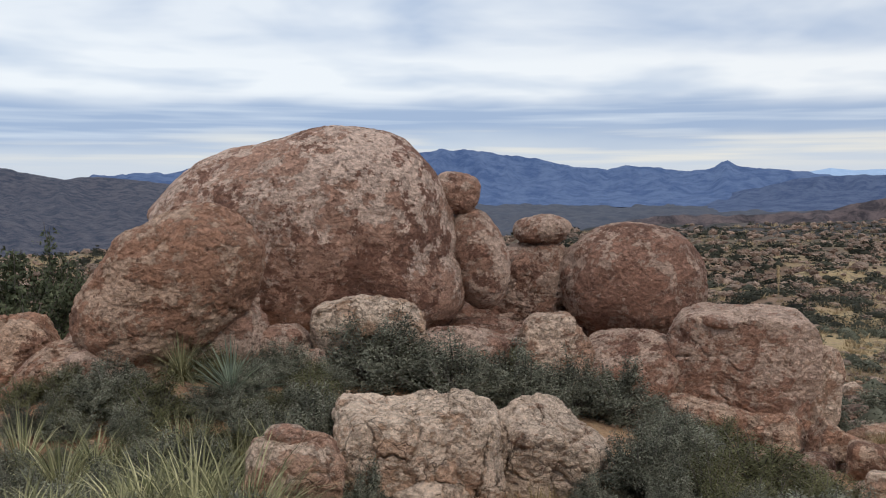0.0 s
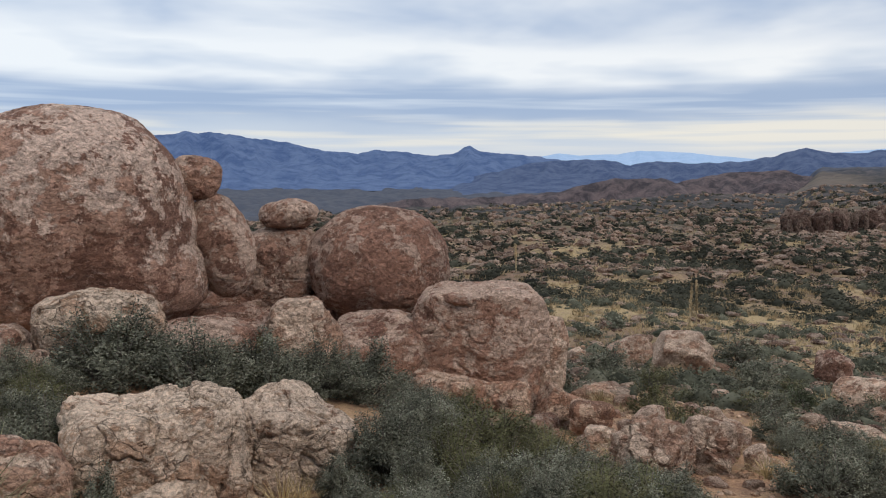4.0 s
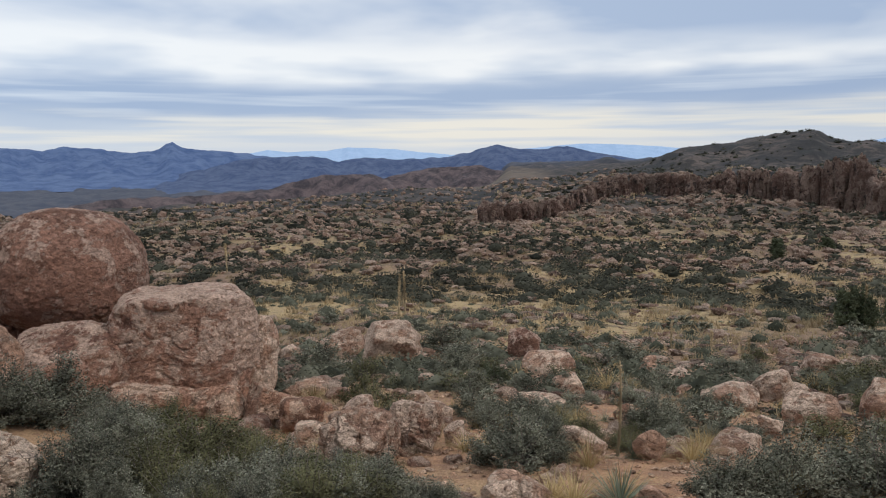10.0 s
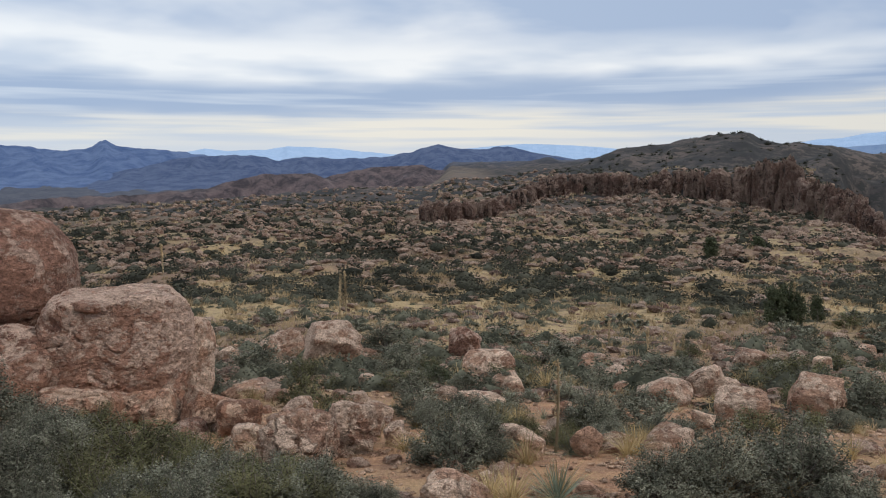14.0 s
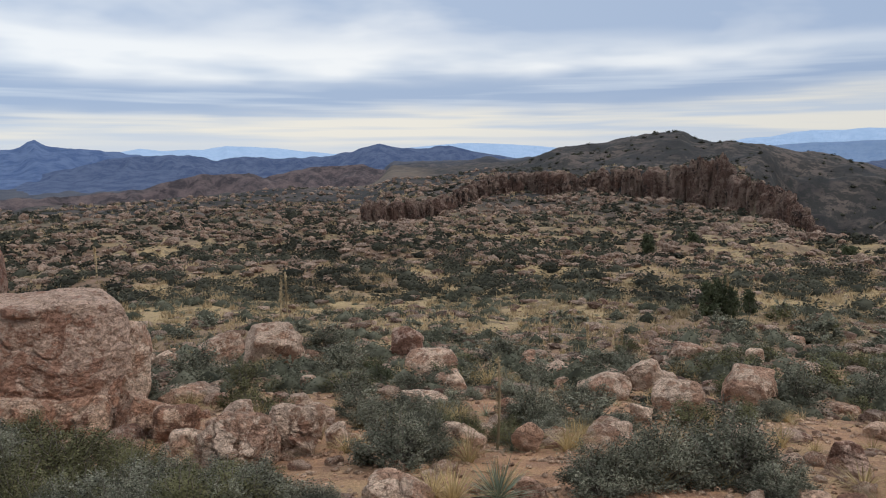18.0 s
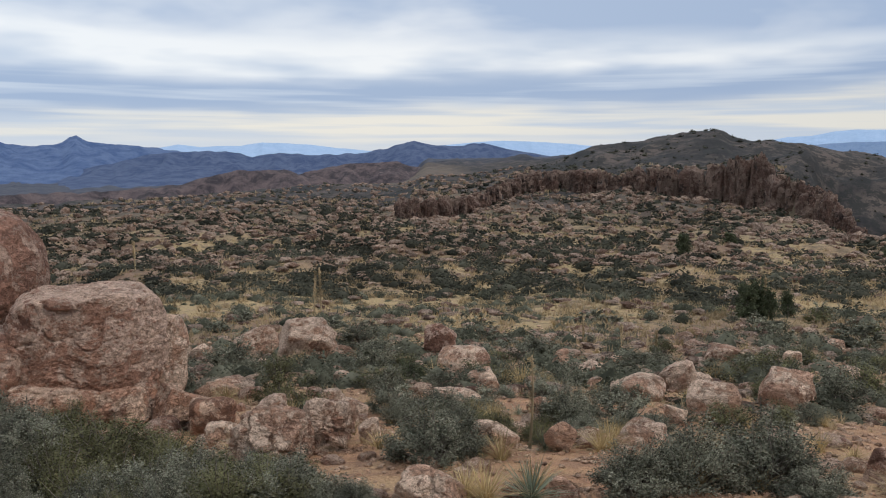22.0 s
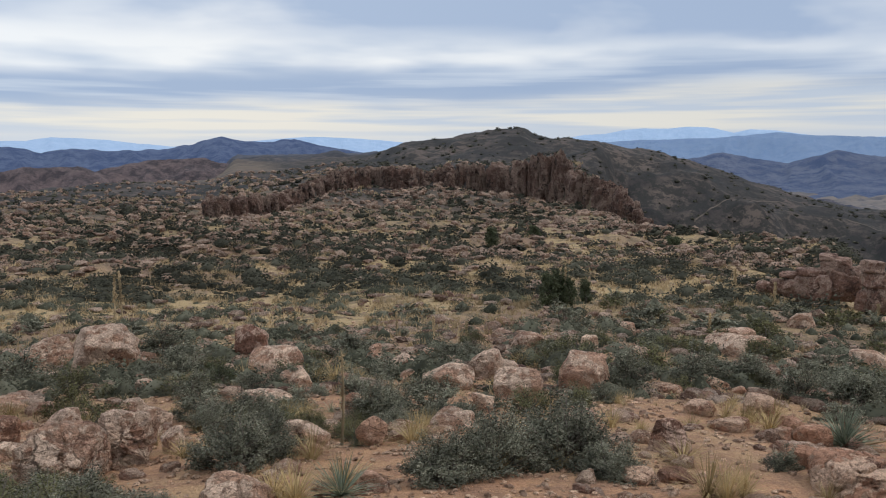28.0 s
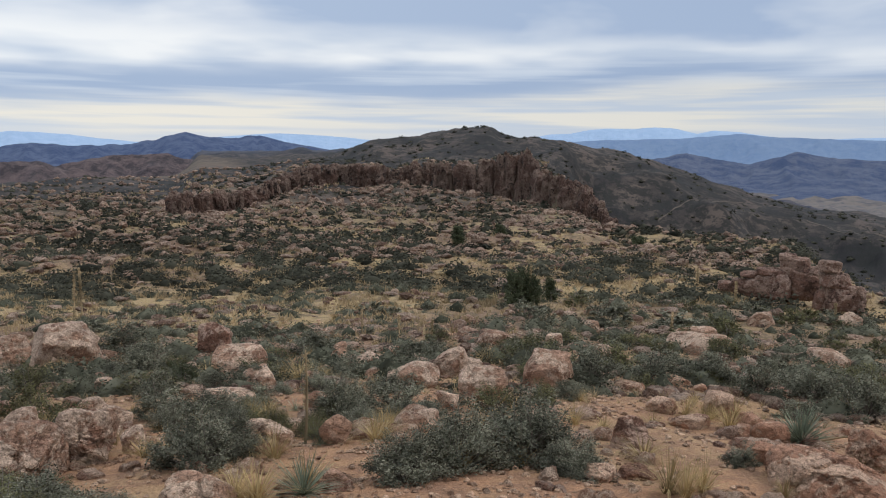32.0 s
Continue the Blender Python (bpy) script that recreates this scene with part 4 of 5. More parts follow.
def leaf_cloud(centres, length, width, rng):
    """Small pointed leaves at the given spots, each one triangle."""
    n = len(centres)
    a, b = frames_of(rng, n)
    l = length * rng.uniform(0.6, 1.3, (n, 1)) * 0.5
    w = width * rng.uniform(0.7, 1.3, (n, 1)) * 0.62
    v = np.stack([centres + a * l, centres - a * l * 0.8 + b * w, centres - a * l * 0.8 - b * w], 1).reshape(-1, 3)
    return v, np.arange(3 * n).reshape(n, 3)


def sticks(starts, ends, r0, r1, rng=None):
    """Thin three-sided tapered twigs."""
    n = len(starts)
    d = ends - starts
    d /= np.linalg.norm(d, axis=1)[:, None] + 1e-9
    u = np.cross(d, np.array([0.31, 0.2, 0.93]))
    u /= np.linalg.norm(u, axis=1)[:, None] + 1e-9
    w = np.cross(d, u)
    rings = []
    for p, r in ((starts, r0), (ends, r1)):
        for k in range(3):
            rings.append(p + r * (u * cos(2.094 * k) + w * sin(2.094 * k)))
    v = np.stack(rings, 1).reshape(-1, 3)
    base = np.arange(n)[:, None] * 6
    f = np.concatenate([base + np.array([k, (k + 1) % 3, 3 + (k + 1) % 3, 3 + k]) for k in range(3)])
    return v, f


def shrub_parts(seed, tips, leaves, length, width, droop=0.0):
    """A bush one metre across and one high: many stems from one foot, leaves in tufts along their outer halves."""
    rng = np.random.default_rng(seed)
    t = rng.uniform(0, 2 * pi, tips)
    c = rng.uniform(0.0, 1.0, tips) ** 0.8
    ring = np.sqrt(1 - c * c)
    reach = 0.5 * rng.uniform(0.62, 1.05, tips)[:, None]
    lump = 1 + 0.22 * fbm(np.stack([np.cos(t) * 1.3, np.sin(t) * 1.3, c * 2], 1) + seed, 2, seed)[:, None]
    end = np.stack([ring * np.cos(t), ring * np.sin(t), 1.75 * c + 0.16], 1) * reach * lump
    foot = rng.normal(0, 0.045, (tips, 3)) * (1, 1, 0)
    mid = foot + (end - foot) * 0.55 + rng.normal(0, 0.03, (tips, 3))
    which = rng.integers(0, tips, leaves)
    k = rng.uniform(0.0, 1.0, leaves)[:, None] ** 0.5
    spot = mid[which] + (end[which] - mid[which]) * k + rng.normal(0, 1, (leaves, 3)) * (0.018 + 0.022 * k)
    spot[:, 2] = np.maximum(spot[:, 2], 0.01)
    lv = leaf_cloud(spot, length, width, rng)
    v1, f1 = sticks(foot, mid, 0.008, 0.006)
    v2, f2 = sticks(mid, end * 1.07, 0.006, 0.002)
    return lv, (np.concatenate([v1, v2]), np.concatenate([f1, f2 + len(v1)]))


KINDS = {"grey": (LEAF_GREY, "dense grey-green desert shrub"), "olive": (LEAF_OLIVE, "twiggy olive-brown desert shrub"), "dark": (LEAF_DARK, "dark green evergreen bush")}
BUSHES = {}


def bush(kind, fine, k):
    key = (kind, fine, k)
    if key not in BUSHES:
        tips, leaves, length, width = {2: (150, 16000, 0.028, 0.014), 1: (70, 5200, 0.038, 0.021), 0: (30, 1200, 0.07, 0.042)}[fine]
        if kind == "olive":
            leaves = int(leaves * 0.62)
        lv, st = shrub_parts(60 + 7 * k + fine * 31, tips, leaves, length, width)
        BUSHES[key] = (rounded(lv, KINDS[kind][0], 70 + k), mesh_of("stems", *st, TWIG))
    return BUSHES[key]


def rounded(lv, mat, seed):
    """Leaves that turn outwards from the bush, so that its masses shade softly."""
    v, f = lv
    rng = np.random.default_rng(seed)
    out = v[f[:, 0]] - np.array([0, 0, 0.12])
    face = np.cross(v[f[:, 1]] - v[f[:, 0]], v[f[:, 2]] - v[f[:, 0]])
    f = np.where(((face * out).sum(1) < 0)[:, None], f[:, ::-1], f)
    me = mesh_of("leaves", v, f, mat)
    n = out / (np.linalg.norm(out, axis=1)[:, None] + 1e-6) + 0.42 * rng.normal(size=out.shape)
    n /= np.linalg.norm(n, axis=1)[:, None] + 1e-6
    own = np.zeros_like(v)
    own[f[:, 0]], own[f[:, 1]], own[f[:, 2]] = n, n, n
    me.normals_split_custom_set_from_vertices(own.tolist())
    return me


COUNT = itertools.count(1)


def shrub(az, r, width, height, kind="grey", wide=1.18, lift=0.0):
    n = next(COUNT)
    rng = random.Random(n)
    p = at(az, r + 0.25 * width)
    fine = 2 if r < 9.2 and width > 0.35 else 1 if r < 22 else 0
    leaves, stems = bush(kind, fine, n % 3)
    m = Matrix.Translation((p.x, p.y, gz(p) - 0.02 + lift)) @ pose(0, 0, 0, 0, 0, rng.uniform(0, 360)) @ Matrix.Diagonal((width * wide, width * wide * rng.uniform(0.85, 1.1), height * 1.06, 1))
    e = root("shrub", KINDS[kind][1] + " growing among the rocks", "shrub", m, "shrubs among the rocks")
    use("foliage", leaves, e)
    use("branching", stems, e, label="bare grey twigs")


shrub(-46.1, 8.6, 1.16, 0.77)
shrub(-40.3, 8.3, 1.02, 0.69)
shrub(-35.8, 8.5, 0.98, 0.70)
shrub(-29.4, 9.0, 1.06, 0.70)
shrub(-32.4, 8.9, 0.8, 0.6)
shrub(-49.9, 7.0, 0.74, 0.66)
shrub(-46.5, 6.0, 0.46, 0.62)
shrub(-68.6, 11.8, 1.6, 1.75, "dark")
shrub(-66.3, 12.2, 1.3, 1.65, "dark")
shrub(-64.2, 11.9, 0.9, 1.35, "dark")
shrub(-66.4, 5.6, 0.6, 0.42)
shrub(-62.8, 5.5, 0.5, 0.36)
shrub(-60.6, 6.6, 0.6, 0.46)
shrub(-57.6, 6.7, 0.6, 0.42)
shrub(-52.0, 8.4, 0.66, 0.44)
shrub(-35.8, 10.4, 0.8, 0.45, "olive")
shrub(-27.8, 6.6, 0.66, 0.60)
shrub(-31.0, 6.4, 0.4, 0.4)
shrub(-17.3, 5.6, 0.74, 0.42)
shrub(-12.5, 5.2, 0.66, 0.31)
shrub(-8.0, 5.05, 0.6, 0.27)
shrub(-4.6, 5.0, 0.4, 0.2)
shrub(-20.5, 5.4, 0.5, 0.36)
shrub(-12.5, 14.6, 1.0, 0.60)
shrub(-2.2, 16.5, 1.15, 0.70)
shrub(-1.9, 11.3, 0.62, 0.45)
shrub(1.0, 6.3, 0.66, 0.47)
shrub(3.2, 6.6, 0.5, 0.40)
shrub(10.9, 8.95, 0.70, 0.48)
shrub(14.6, 9.2, 0.72, 0.44)
shrub(15.0, 5.6, 0.62, 0.40)
shrub(18.6, 5.9, 0.72, 0.50)
shrub(23.2, 6.3, 0.85, 0.60)
shrub(26.8, 5.95, 0.55, 0.30)
shrub(8.3, 17.4, 1.3, 0.60)
shrub(27.9, 12.7, 0.88, 0.62)
shrub(32.2, 13.3, 0.98, 0.70)
shrub(35.5, 13.8, 0.98, 0.64)
shrub(38.9, 13.0, 0.80, 0.66)
shrub(42.2, 13.1, 0.80, 0.66)
shrub(45.1, 12.4, 0.85, 0.75)
shrub(24.7, 25.5, 0.98, 0.72)
shrub(-0.1, 12.9, 0.50, 0.44, "dark")
shrub(-3.2, 15.2, 0.85, 0.68)
shrub(-3.9, 20.3, 1.4, 0.80)
shrub(4.6, 22.2, 1.2, 0.46)
shrub(33.6, 24.6, 1.6, 0.66)
shrub(29.3, 25.3, 1.5, 0.78)
shrub(15.8, 16.8, 1.05, 0.46)
shrub(1.6, 9.1, 0.72, 0.34)
shrub(-1.6, 9.6, 0.66, 0.34)
shrub(4.2, 9.4, 0.5, 0.28)
shrub(-23.2, 6.4, 0.60, 0.50, "olive")
shrub(-19.3, 6.2, 0.50, 0.44, "olive")
shrub(-21.6, 6.0, 0.60, 0.40, "olive")
shrub(-9.4, 10.9, 0.66, 0.48, "olive")
shrub(-9.4, 12.8, 0.54, 0.45, "olive")
shrub(37.5, 7.0, 0.3, 0.22)
shrub(-15.3, 12.0, 0.7, 0.36)
shrub(-20.2, 7.1, 0.95, 0.46, "olive")
shrub(-16.4, 6.9, 0.6, 0.34, "olive")
shrub(-24.6, 7.3, 0.7, 0.44)


shrub(-68.5, 6.4, 0.6, 0.4)
shrub(-63.5, 6.2, 0.6, 0.42)
shrub(-54.0, 7.2, 0.6, 0.40)
shrub(-57.2, 7.6, 0.5, 0.32)
shrub(-48.2, 6.5, 0.5, 0.5)
shrub(-43.2, 8.9, 0.8, 0.6)
shrub(-65.5, 7.6, 0.5, 0.3)
shrub(-51.5, 7.6, 0.5, 0.36)
shrub(-25.6, 6.3, 0.5, 0.42)
shrub(-26.2, 8.6, 0.5, 0.4)
shrub(-24.6, 5.6, 0.5, 0.34)
shrub(-29.2, 5.7, 0.5, 0.36)
shrub(-15.0, 5.3, 0.6, 0.32)
shrub(-10.4, 5.4, 0.5, 0.3)


def blades(seed, n, length, width, spread, stiff=0.0):
    """A tuft of arching blades, one high."""
    rng = np.random.default_rng(seed)
    t = rng.uniform(0, 2 * pi, n)
    lean = rng.uniform(0.05, 1.0, n) ** 0.8 * spread
    out = np.stack([np.cos(t), np.sin(t), 0 * t], 1)
    side = np.stack([-np.sin(t), np.cos(t), 0 * t], 1)
    ln = length * rng.uniform(0.6, 1.1, n)
    foot = out * rng.uniform(0, 0.08, n)[:, None] + side * rng.normal(0, 0.02, n)[:, None]
    pts = []
    for k in (0.0, 0.35, 0.7, 1.0):
        a = lean * (0.55 + (0.8 - stiff) * k)
        pts.append(foot + (out * np.sin(a)[:, None] + np.array([0, 0, 1]) * np.cos(a)[:, None]) * (ln * k)[:, None])
    w = width * rng.uniform(0.7, 1.2, n)[:, None]
    v = np.stack([pts[0] - side * w, pts[0] + side * w, pts[1] - side * w, pts[1] + side * w, pts[2] - side * w * 0.7, pts[2] + side * w * 0.7, pts[3]], 1).reshape(-1, 3)
    base = np.arange(n)[:, None] * 7
    f = np.concatenate([base + np.array(q) for q in ((0, 1, 3), (0, 3, 2), (2, 3, 5), (2, 5, 4), (4, 5, 6))])
    return v, f


TUFTS = {"straw": [mesh_of("blades", *blades(300 + k, 120, 1.0, 0.0075, 1.1), STRAW) for k in range(4)],
         "sotol": [mesh_of("blades", *blades(320 + k, 330, 1.2, 0.0095, 1.5, -0.35), SOTOL) for k in range(3)]}
TUFT_LABEL = {"straw": "dry straw-coloured bunch grass", "sotol": "arching yellow-green beargrass tussock"}


def clump(az, r, width, height, kind="straw", lift=0.0):
    n = next(COUNT)
    p = at(az, r + 0.1)
    m = Matrix.Translation((p.x, p.y, gz(p) - 0.02 + lift)) @ pose(0, 0, 0, 0, 0, 77 * n) @ Matrix.Diagonal((width * 0.95, width * 0.95, height * 1.15, 1))
    e = root("grass_clump", TUFT_LABEL[kind] + " on the dirt", "grass", m, "grass clumps")
    use("tuft", TUFTS[kind][n % len(TUFTS[kind])], e)


clump(-58.1, 5.6, 0.75, 0.56, "sotol")
clump(-55.0, 5.5, 0.80, 0.60, "sotol")
clump(-61.5, 5.4, 0.62, 0.46, "sotol")
clump(-54.6, 5.0, 0.55, 0.42, "sotol")
clump(-68.1, 7.0, 0.5, 0.50, "sotol")
clump(-58.8, 8.5, 0.45, 0.45, "sotol")
clump(-59.6, 5.0, 0.50, 0.34, "sotol")
clump(-52.2, 5.2, 0.40, 0.32, "sotol")
clump(-56.6, 4.9, 0.55, 0.36, "sotol")
clump(-64.0, 5.2, 0.5, 0.34, "sotol")
clump(-57.4, 5.9, 0.85, 0.55, "sotol")
clump(-60.4, 5.7, 0.75, 0.50, "sotol")
clump(-53.2, 5.6, 0.65, 0.48, "sotol")
clump(-66.3, 5.0, 0.6, 0.34, "sotol")
clump(-62.6, 5.0, 0.6, 0.36, "sotol")
clump(-34.9, 6.25, 0.42, 0.42)
clump(-33.7, 6.2, 0.3, 0.36)
clump(5.0, 5.1, 0.42, 0.27)
clump(3.6, 5.2, 0.32, 0.24)
clump(33.0, 5.55, 0.36, 0.33)
clump(34.1, 5.5, 0.30, 0.28)
clump(35.2, 5.65, 0.30, 0.28)
clump(1.4, 13.4, 0.5, 0.42)
clump(7.6, 12.6, 0.6, 0.42)
clump(6.3, 12.9, 0.5, 0.40)
clump(-3.5, 13.5, 0.42, 0.28)
clump(14.1, 7.9, 0.3, 0.24)
clump(15.0, 8.0, 0.25, 0.18)
clump(40.3, 6.3, 0.2, 0.18)
clump(44.7, 7.8, 0.34, 0.2)
clump(-13.0, 11.5, 0.4, 0.3)
clump(-30.6, 10.9, 0.3, 0.22)


def yucca_leaf(seed, bend):
    """One stiff tapering blade, folded along its middle, one metre long, along +x."""
    xs = np.linspace(0, 1, 6)
    w = 0.015 * np.array([0.8, 1.0, 0.95, 0.75, 0.45, 0.02])
    z = bend * xs**2
    rows = [np.stack([xs, -w, z + w * 0.6], 1), np.stack([xs, 0 * xs, z], 1), np.stack([xs, w, z + w * 0.6], 1), np.stack([xs, 0 * xs, z - 0.006 * (1 - xs)], 1)]
    v = np.stack(rows, 1).reshape(-1, 3)
    f = []
    for k in range(5):
        for a, b in ((0, 1), (1, 2), (2, 3), (3, 0)):
            f.append((4 * k + a, 4 * k + b, 4 * k + 4 + b, 4 * k + 4 + a))
    return v, np.array(f)


YUCCA_LEAVES = [mesh_of("blade", *yucca_leaf(k, b), YUCCA) for k, b in enumerate((-0.05, -0.14, 0.03, -0.24))]


def yucca(az, r, width, height, leaves=64, lift=0.0):
    n = next(COUNT)
    rng = random.Random(900 + n)
    p = at(az, r + 0.15)
    size = max(width * 0.56, height * 0.8)
    e = root("yucca", "spiky pale green yucca rosette on stony ground", "yucca", Matrix.Translation((p.x, p.y, gz(p) - 0.02 + lift)), "yuccas")
    for k in range(leaves):
        up = 82 * (1 - (k / leaves) ** 0.75) + 4 + rng.uniform(-7, 7)
        use("blade", YUCCA_LEAVES[k % 4], e, pose(0, 0, 0.03, 0, -up, 137.5 * k + rng.uniform(-9, 9)) @ Matrix.Scale(size * rng.uniform(0.8, 1.08), 4))


yucca(-55.6, 7.9, 1.0, 0.62, 110)
yucca(-61.4, 7.3, 0.5, 0.34)
yucca(-50.3, 7.4, 0.5, 0.32)
yucca(-65.0, 10.6, 0.5, 0.4)
yucca(41.4, 9.4, 0.66, 0.55, 160)
yucca(8.1, 5.2, 0.42, 0.38, 80)
yucca(9.1, 7.0, 0.30, 0.25)
yucca(7.3, 9.8, 0.26, 0.24, 40)
yucca(-7.4, 9.1, 0.32, 0.35, 50)
yucca(-6.7, 13.5, 0.40, 0.36, 40)
yucca(-5.0, 12.8, 0.40, 0.30, 40)


def tube(points, radii, sides=7):
    pts = [Vector(q) for q in points]
    v, f = [], []
    for i, (q, rad) in enumerate(zip(pts, radii)):
        d = (pts[min(i + 1, len(pts) - 1)] - pts[max(i - 1, 0)]).normalized()
        u = d.orthogonal().normalized()
        w = d.cross(u)
        for k in range(sides):
            a = 2 * pi * k / sides
            v.append(q + (u * cos(a) + w * sin(a)) * float(rad))
        if i:
            for k in range(sides):
                f.append(((i - 1) * sides + k, (i - 1) * sides + (k + 1) % sides, i * sides + (k + 1) % sides, i * sides + k))
    return np.array([q[:] for q in v]), np.array(f)


def stalk(az, r, height, thick=0.018, lean=2.0):
    n = next(COUNT)
    rng = np.random.default_rng(n)
    p = at(az, r)
    e = root("flower_stalk", "tall dead flower stalk standing above the scrub", "plant", Matrix.Translation((p.x, p.y, gz(p) - 0.05)) @ pose(0, 0, 0, lean, lean * 0.6, 60 * n), "flower stalks")
    hs = np.linspace(0, 1, 7)
    t = max(thick, 0.0011 * r)
    stem = shown("stem", *tube([(0.02 * height * sin(3 * h), 0.015 * height * h * h, height * h) for h in hs], [t * (1 - 0.55 * h) for h in hs]), STALK, e)
    k, loose = (60, 0.7) if r < 10 else (200, 0.7)
    spot = np.stack([rng.normal(0, loose * t, k), rng.normal(0, loose * t, k), height * (0.42 + 0.58 * rng.uniform(0, 1, k))], 1)
    shown("seed_head", *leaf_cloud(spot, 2.0 * t, 1.2 * t, rng), STALK, stem, "crowded dry seed pods")["kind"] = "stuff"


stalk(8.05, 7.35, 0.92, 0.016, 1.0)
stalk(-7.05, 30.4, 1.75, 0.028)
stalk(-6.5, 30.7, 1.9, 0.028, lean=-3.0)
stalk(11.9, 21.0, 0.8, 0.012)
stalk(14.5, 20.5, 0.66, 0.012)
stalk(16.8, 19.7, 0.58, 0.012)
stalk(23.6, 31.3, 1.56, 0.014)
stalk(33.3, 23.2, 0.8, 0.014)
stalk(37.4, 33.9, 1.15, 0.014)
stalk(43.5, 38.9, 0.78, 0.014)
stalk(35.0, 45.6, 1.25, 0.016)
stalk(-18.8, 60.8, 2.1, 0.022)


def fallen_stalk():
    p, q = at(42.6, 9.3), at(45.2, 9.0)
    p.z, q.z = gz(p) + 0.10, gz(q) + 0.24
    e = root("fallen_stalk", "thin bleached flower stalk lying over the brush", "plant", Matrix.Identity(4))
    shown("stem", *tube([p, p.lerp(q, 0.5) + Vector((0, 0, 0.02)), q], [0.011, 0.009, 0.006]), STALK, e)


fallen_stalk()


def conifer(az, r, width, height, seed):
    rng = np.random.default_rng(seed)
    p = at(az, r)
    e = root("juniper", "dark green upright juniper on the slope", "tree", Matrix.Translation((p.x, p.y, gz(p) - 0.1)), "junipers")
    trunk = shown("trunk", *tube([(0, 0, 0), (0.04 * width, 0, 0.35 * height), (0, 0.03 * width, 0.85 * height)], [0.06 * width, 0.045 * width, 0.012 * width]), TWIG, e)
    n = 70
    h = rng.uniform(0.05, 1, n)
    t = rng.uniform(0, 2 * pi, n)
    reach = 0.5 * width * np.clip(1.12 - 0.62 * h, 0.2, 1) * rng.uniform(0.55, 1.1, n)
    end = np.stack([reach * np.cos(t), reach * np.sin(t), height * (h * 0.9 + 0.12)], 1)
    start = np.stack([0 * h, 0 * h, height * h * 0.75], 1)
    shown("branching", *sticks(start, end, 0.012 * width, 0.004 * width), TWIG, trunk)
    which = rng.integers(0, n, 3200)
    k = rng.uniform(0.35, 1.02, 3200)[:, None]
    spot = start[which] + (end[which] - start[which]) * k + rng.normal(0, 0.05, (3200, 3)) * np.array([width, width, height * 0.8])
    spot[:, 2] = np.maximum(spot[:, 2], 0.05)
    shown("crown", *leaf_cloud(spot, 0.085 * width, 0.045 * width, rng), LEAF_DARK, e)


conifer(22.6, 31.2, 1.1, 1.35, 1)
conifer(23.3, 31.5, 1.1, 1.5, 2)
conifer(23.9, 31.3, 0.8, 1.2, 7)
conifer(25.1, 33.3, 0.68, 1.15, 3)
conifer(18.55, 88.0, 1.9, 2.3, 4)
conifer(21.5, 102.0, 2.0, 1.7, 5)
conifer(31.0, 105.0, 2.5, 1.5, 6)

# ---- the strewn slope ----
SLABS = [mesh_of("stone", *rock_shape((0.5, 0.42, 0.26), power=3.0, level=4, seed=400 + k, rough=1.4, flakes=1.4, cuts=facets((0.5, 0.42, 0.26), 400 + k, 8, 0.76)), ROCK_PALE if k % 2 else ROCK) for k in range(8)]


def strew_stones():
    rng = random.Random(21)
    made = 0
    while made < 290:
        az, r = rng.uniform(-24, 46) if made < 230 else rng.uniform(24, 46), 5.2 * ((24 if made < 230 else 11) / 5.2) ** rng.random()
        if (az > 26 and r < 12.5 and rng.random() < 0.85) or (az < -12 and r < 8):
            continue
        w = rng.uniform(0.08, 0.18 if r < 7.5 else 0.34) * (1 + r / 40)
        p = at(az, r)
        ob = new("stone", rng.choice(SLABS))
        ob.matrix_basis = Matrix.Translation((p.x, p.y, gz(p) + 0.10 * w)) @ pose(0, 0, 0, rng.uniform(-10, 10), rng.uniform(-10, 10), rng.uniform(0, 360)) @ Matrix.Diagonal((w, w, w * rng.uniform(0.6, 1.3), 1))
        tagged(ob, "loose pinkish granite stone lying on the dirt", "stone", "loose stones")
        made += 1


strew_stones()


